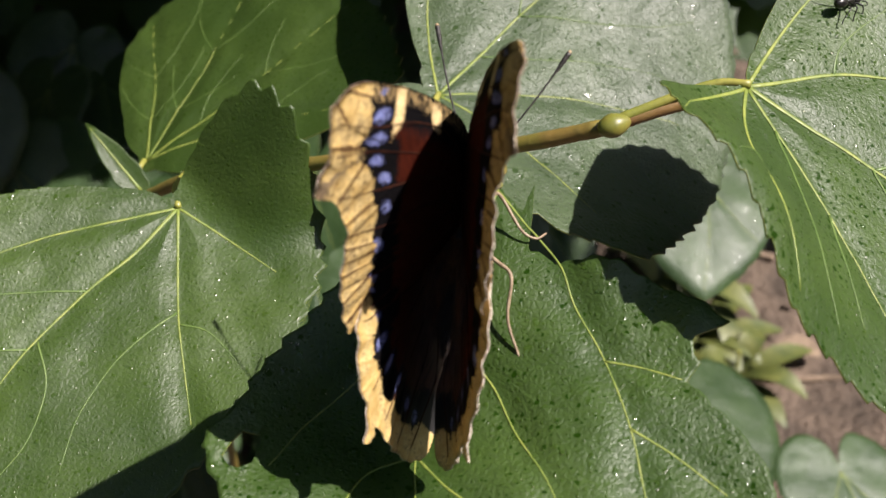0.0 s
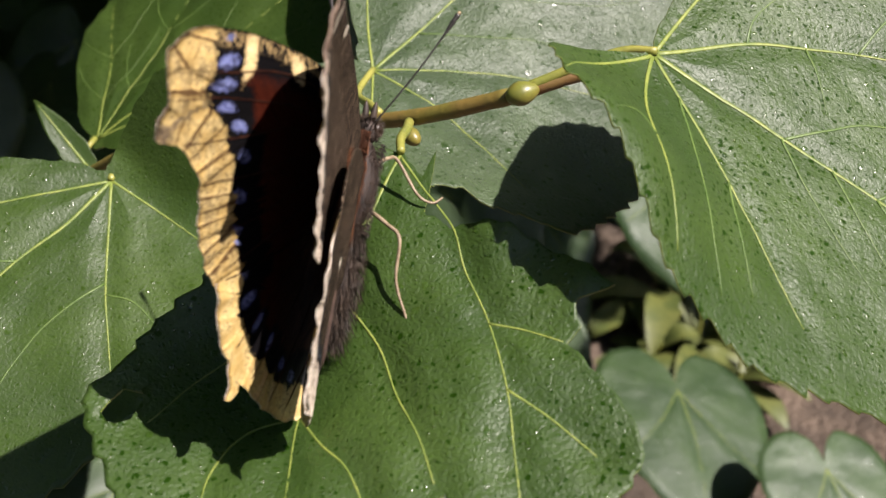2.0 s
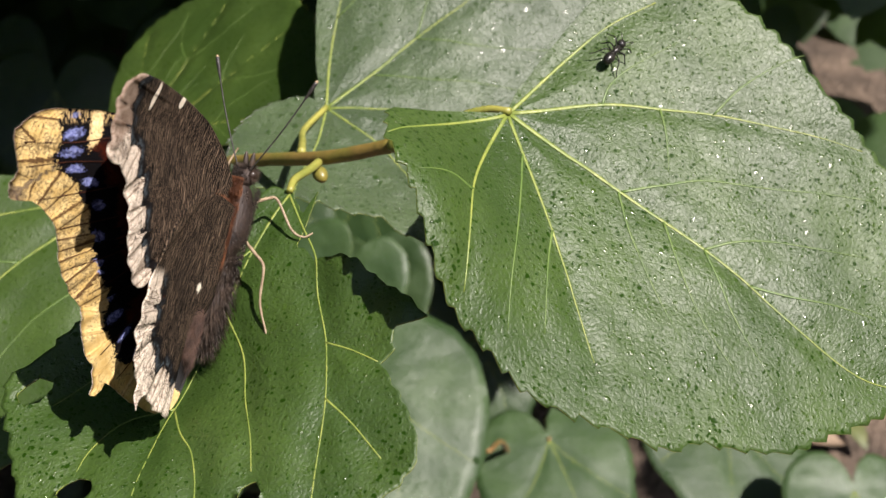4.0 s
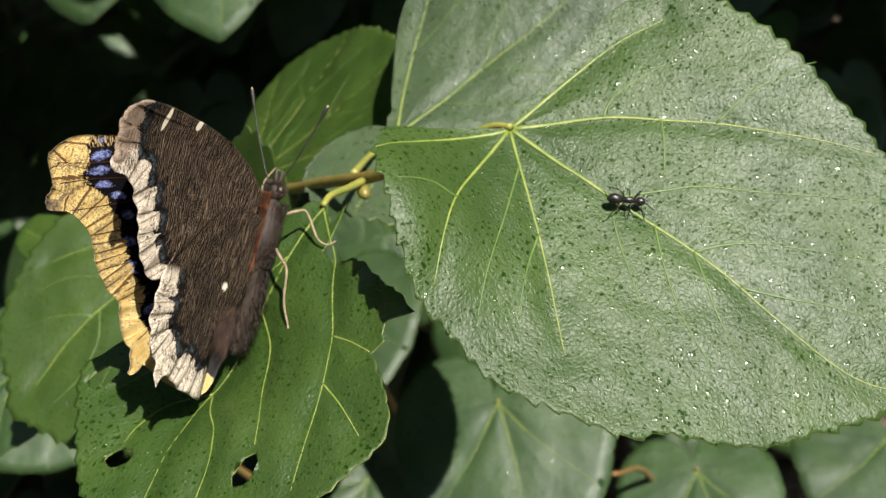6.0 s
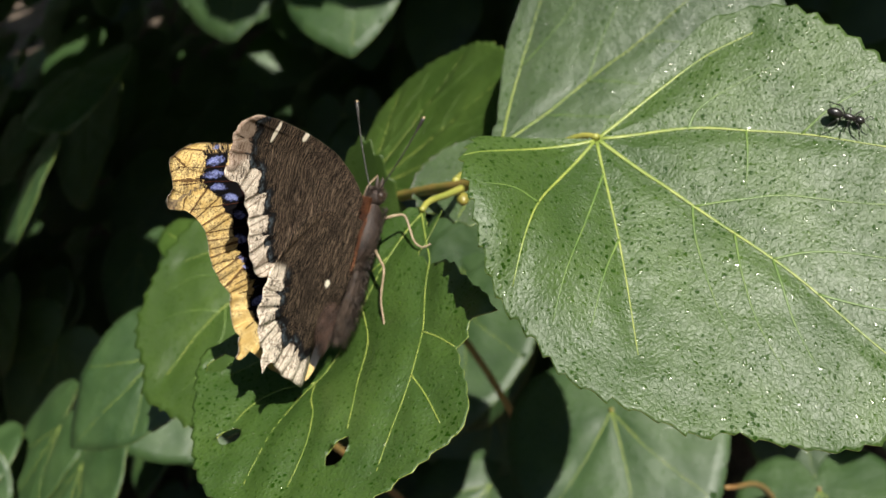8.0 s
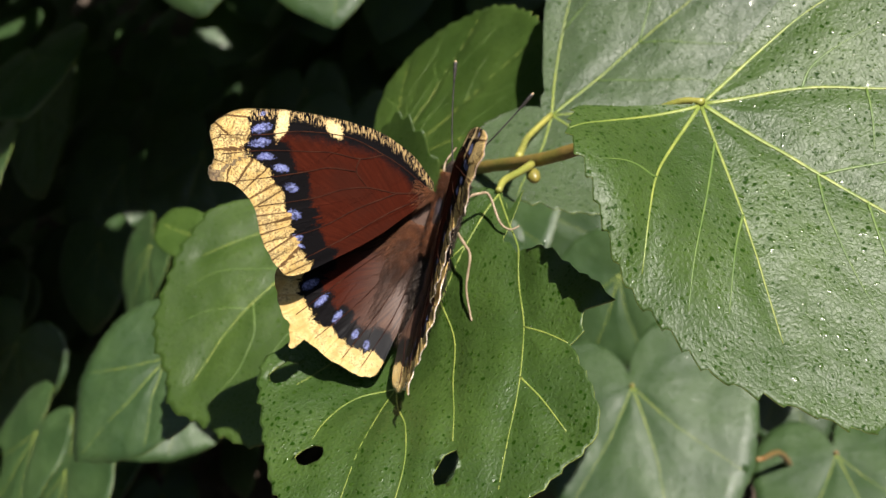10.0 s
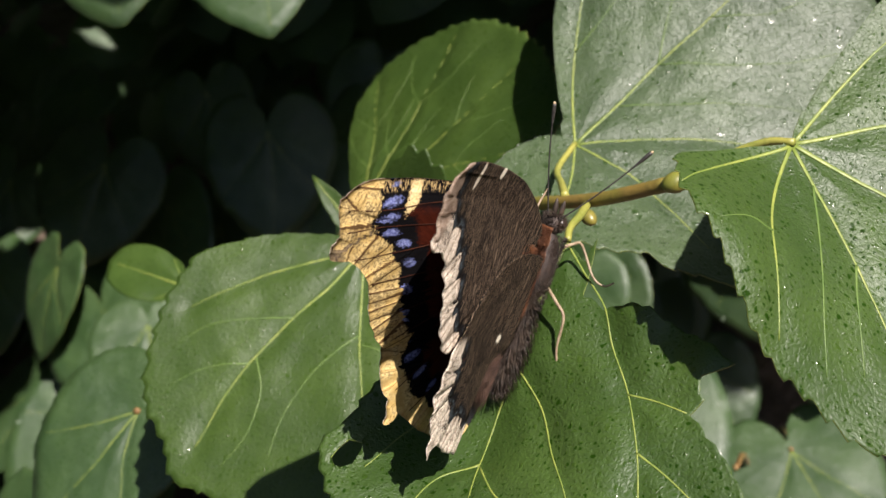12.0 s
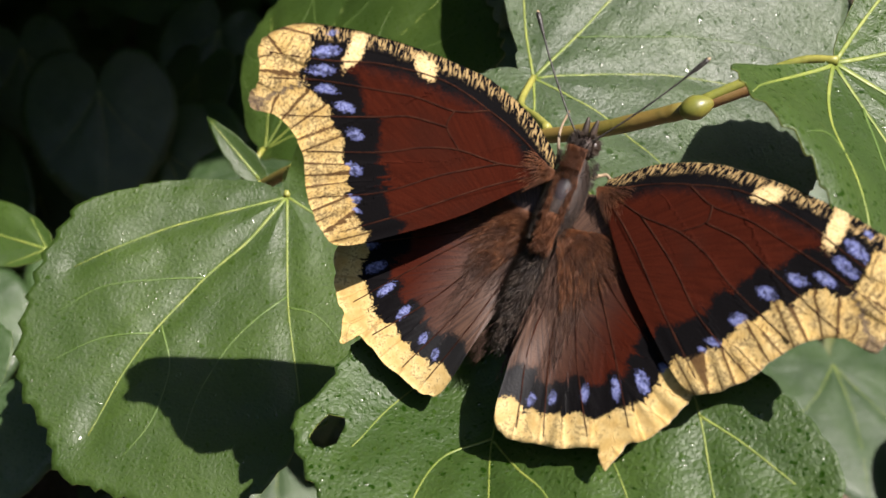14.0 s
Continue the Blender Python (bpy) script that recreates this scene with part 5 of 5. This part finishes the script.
def motions():
    base = [((0.00121, 0.08382, 0.62302), (58.8, -39.7, -59.4)), ((0.00116, 0.08567, 0.62503), (52.4, -36.8, -63.7)), ((0.00174, 0.08640, 0.62316), (54.5, -32.6, -67.1)), ((0.00252, 0.08469, 0.62492), (52.0, -37.2, -66.3))]
    roll = 62.0

    def body(k):
        return pose(*base[k][0], *base[k][1]) @ pose(0, 0, 0, 0, roll, 0)

    walk(butterfly, [(t, body(k)) for t, k in ((0.0, 0), (8.7, 0), (9.6, 0), (10.6, 1), (11.2, 1), (11.4, 2), (13.5, 2), (13.7, 3), (14.0, 3))])
    # lift, sweep and twist of each wing about its root
    poses = {
        (-1, False): {0: (72.6, -12.4, 13.5), 1: (73.4, -12.5, 12.5), 2: (74.5, -12.6, 10.5), 3.5: (76.2, -12.8, 7.5), 7: (79.0, -13.3, 3.1), 8.5: (78.5, -13.1, 3.0), 11: (45.6, -12.0, -4.3),
                      11.4: (62.1, -10.5, 9.5), 11.5: (67.8, -11.7, 9.2), 12.5: (71.5, -12.2, 9.0), 13.5: (70.4, -12.1, 11.0), 13.7: (60.7, -17.7, 17.5), 14: (32.1, -10.3, 11.6)},
        (-1, True): {0: (73.3, 2.5, -2.8), 1: (73.3, 1.5, -1.1), 2: (74.7, 1.2, -1.0), 3.5: (76.2, 0.8, -0.4), 7: (79.1, 2.1, -0.2), 8.5: (78.4, 2.2, 0.3), 11: (8.1, -1.8, -1.8),
                      11.4: (62.3, 2.7, -5.8), 11.5: (67.3, 2.8, -0.6), 12.5: (71.2, 1.2, 0.7), 13.5: (70.5, 0.7, 0.2), 13.7: (57.3, -3.3, -0.7), 14: (8.1, 2.8, -0.2)},
        (1, False): {0: (78.7, -4.0, 9.0), 1: (82.8, -4.7, 9.4), 2: (81.7, -4.2, 6.7), 3.5: (83.1, -3.5, 7.5), 7: (83.2, -2.9, 6.2), 8.5: (81.4, -3.8, 6.3), 11: (18.6, -9.7, 3.4),
                      11.4: (64.3, -3.5, 3.5), 11.5: (82.9, -2.4, 5.0), 12.5: (85.7, -3.4, 7.3), 13.5: (81.3, -4.2, 10.0), 13.7: (55.0, -10.7, -2.8), 14: (21.2, -12.8, -4.2)},
        (1, True): {0: (77.5, 2.6, 4.6), 1: (80.1, 1.7, 2.8), 2: (79.8, 2.2, 1.4), 3.5: (81.5, 1.2, 2.3), 7: (82.2, 1.2, 3.0), 8.5: (80.4, 1.1, 2.9), 11: (16.2, 1.6, -0.5),
                      11.4: (63.3, -0.8, 0.1), 11.5: (82.0, -1.2, -0.5), 12.5: (84.7, -1.2, 0.4), 13.5: (80.2, -1.0, 2.3), 13.7: (51.0, -0.3, -3.7), 14: (18.0, -0.2, -7.0)}}
    # time, the two poses between which the wings stand, and how far from the first to the second
    beats = [(0.0, 0, 0, 0), (1.0, 1, 1, 0), (2.0, 2, 2, 0), (3.5, 3.5, 3.5, 0), (7.0, 7, 7, 0), (8.5, 8.5, 8.5, 0), (8.7, 8.5, 8.5, 0), (9.5, 8.5, 11, 0.05), (10.1, 8.5, 11, 0.6), (10.5, 8.5, 11, 1), (11.2, 11, 11, 0), (11.3, 11, 11.4, 0.35),
             (11.4, 11.4, 11.4, 0), (11.5, 11.5, 11.5, 0), (12.5, 12.5, 12.5, 0), (13.5, 13.5, 13.5, 0), (13.6, 13.5, 13.7, 0.5), (13.7, 13.7, 13.7, 0), (13.8, 13.7, 14, 0.56), (13.9, 13.7, 14, 0.87), (14.0, 14, 14, 0)]
    for (sd, hind), ob in WINGS.items():
        hinge = Matrix.Translation(pose(0, 0, 0, 0, -roll, 0) @ Vector((sd * 1.2 * MM, 0, 0)))
        rows = []
        for t, p, q, f in beats:
            a, sweep, twist = (u + (v - u) * f for u, v in zip(poses[(sd, hind)][p], poses[(sd, hind)][q]))
            rows.append((t, hinge @ pose(0, 0, 0, 0, -sd * a, 0) @ pose(0, 0, 0, 0, 0, sd * sweep) @ pose(0, 0, 0, twist, 0, 0)))
        walk(ob, rows)
    # antennae: the points they aim at, for the four postures
    tips = {-1: ((-6.6, 29.8, 4.6), (-2.2, 31.2, 4.9), (-3.6, 30.4, 6.2), (-10.3, 27.7, 2.5)), 1: ((9.1, 29.2, 4.8), (10.3, 28.0, 1.9), (10.0, 28.4, 1.1), (10.7, 28.1, 4.2))}
    for sd, ob in ANTENNAE.items():
        foot = Vector((sd * 0.7, 15.2, 1.1))
        rows = []
        for t, k in ((0.0, 0), (8.7, 0), (10.6, 1), (11.2, 1), (11.6, 2), (13.3, 2), (13.8, 3), (14.0, 3)):
            q = Vector((0, 1, 0)).rotation_difference(Vector(tips[sd][k]) - foot)
            rows.append((t, Matrix.Translation(foot * MM) @ q.to_matrix().to_4x4()))
        walk(ob, rows)
    rows = []
    for t, x, y, turn in ((0.0, -21.9, 6.0, 60), (2.5, -21.1, 5.7, 60), (3.5, -20.9, 5.3, 60), (4.6, -12, 9, 130), (5.6, -1, 20, 70), (6.0, -0.7, 21.6, 40), (6.5, -17.6, 24.9, 60), (7.0, -27.0, 28.0, 40), (7.5, -26.9, 27.5, 30), (8.7, -26.4, 26.5, 25), (14.0, -30, 48, 20)):
        rows.append((t, ant_frame @ pose(x * MM, y * MM, (ant_form(x, y) + 0.1) * MM, 0, 0, turn)))
    walk(ant, rows)


motions()
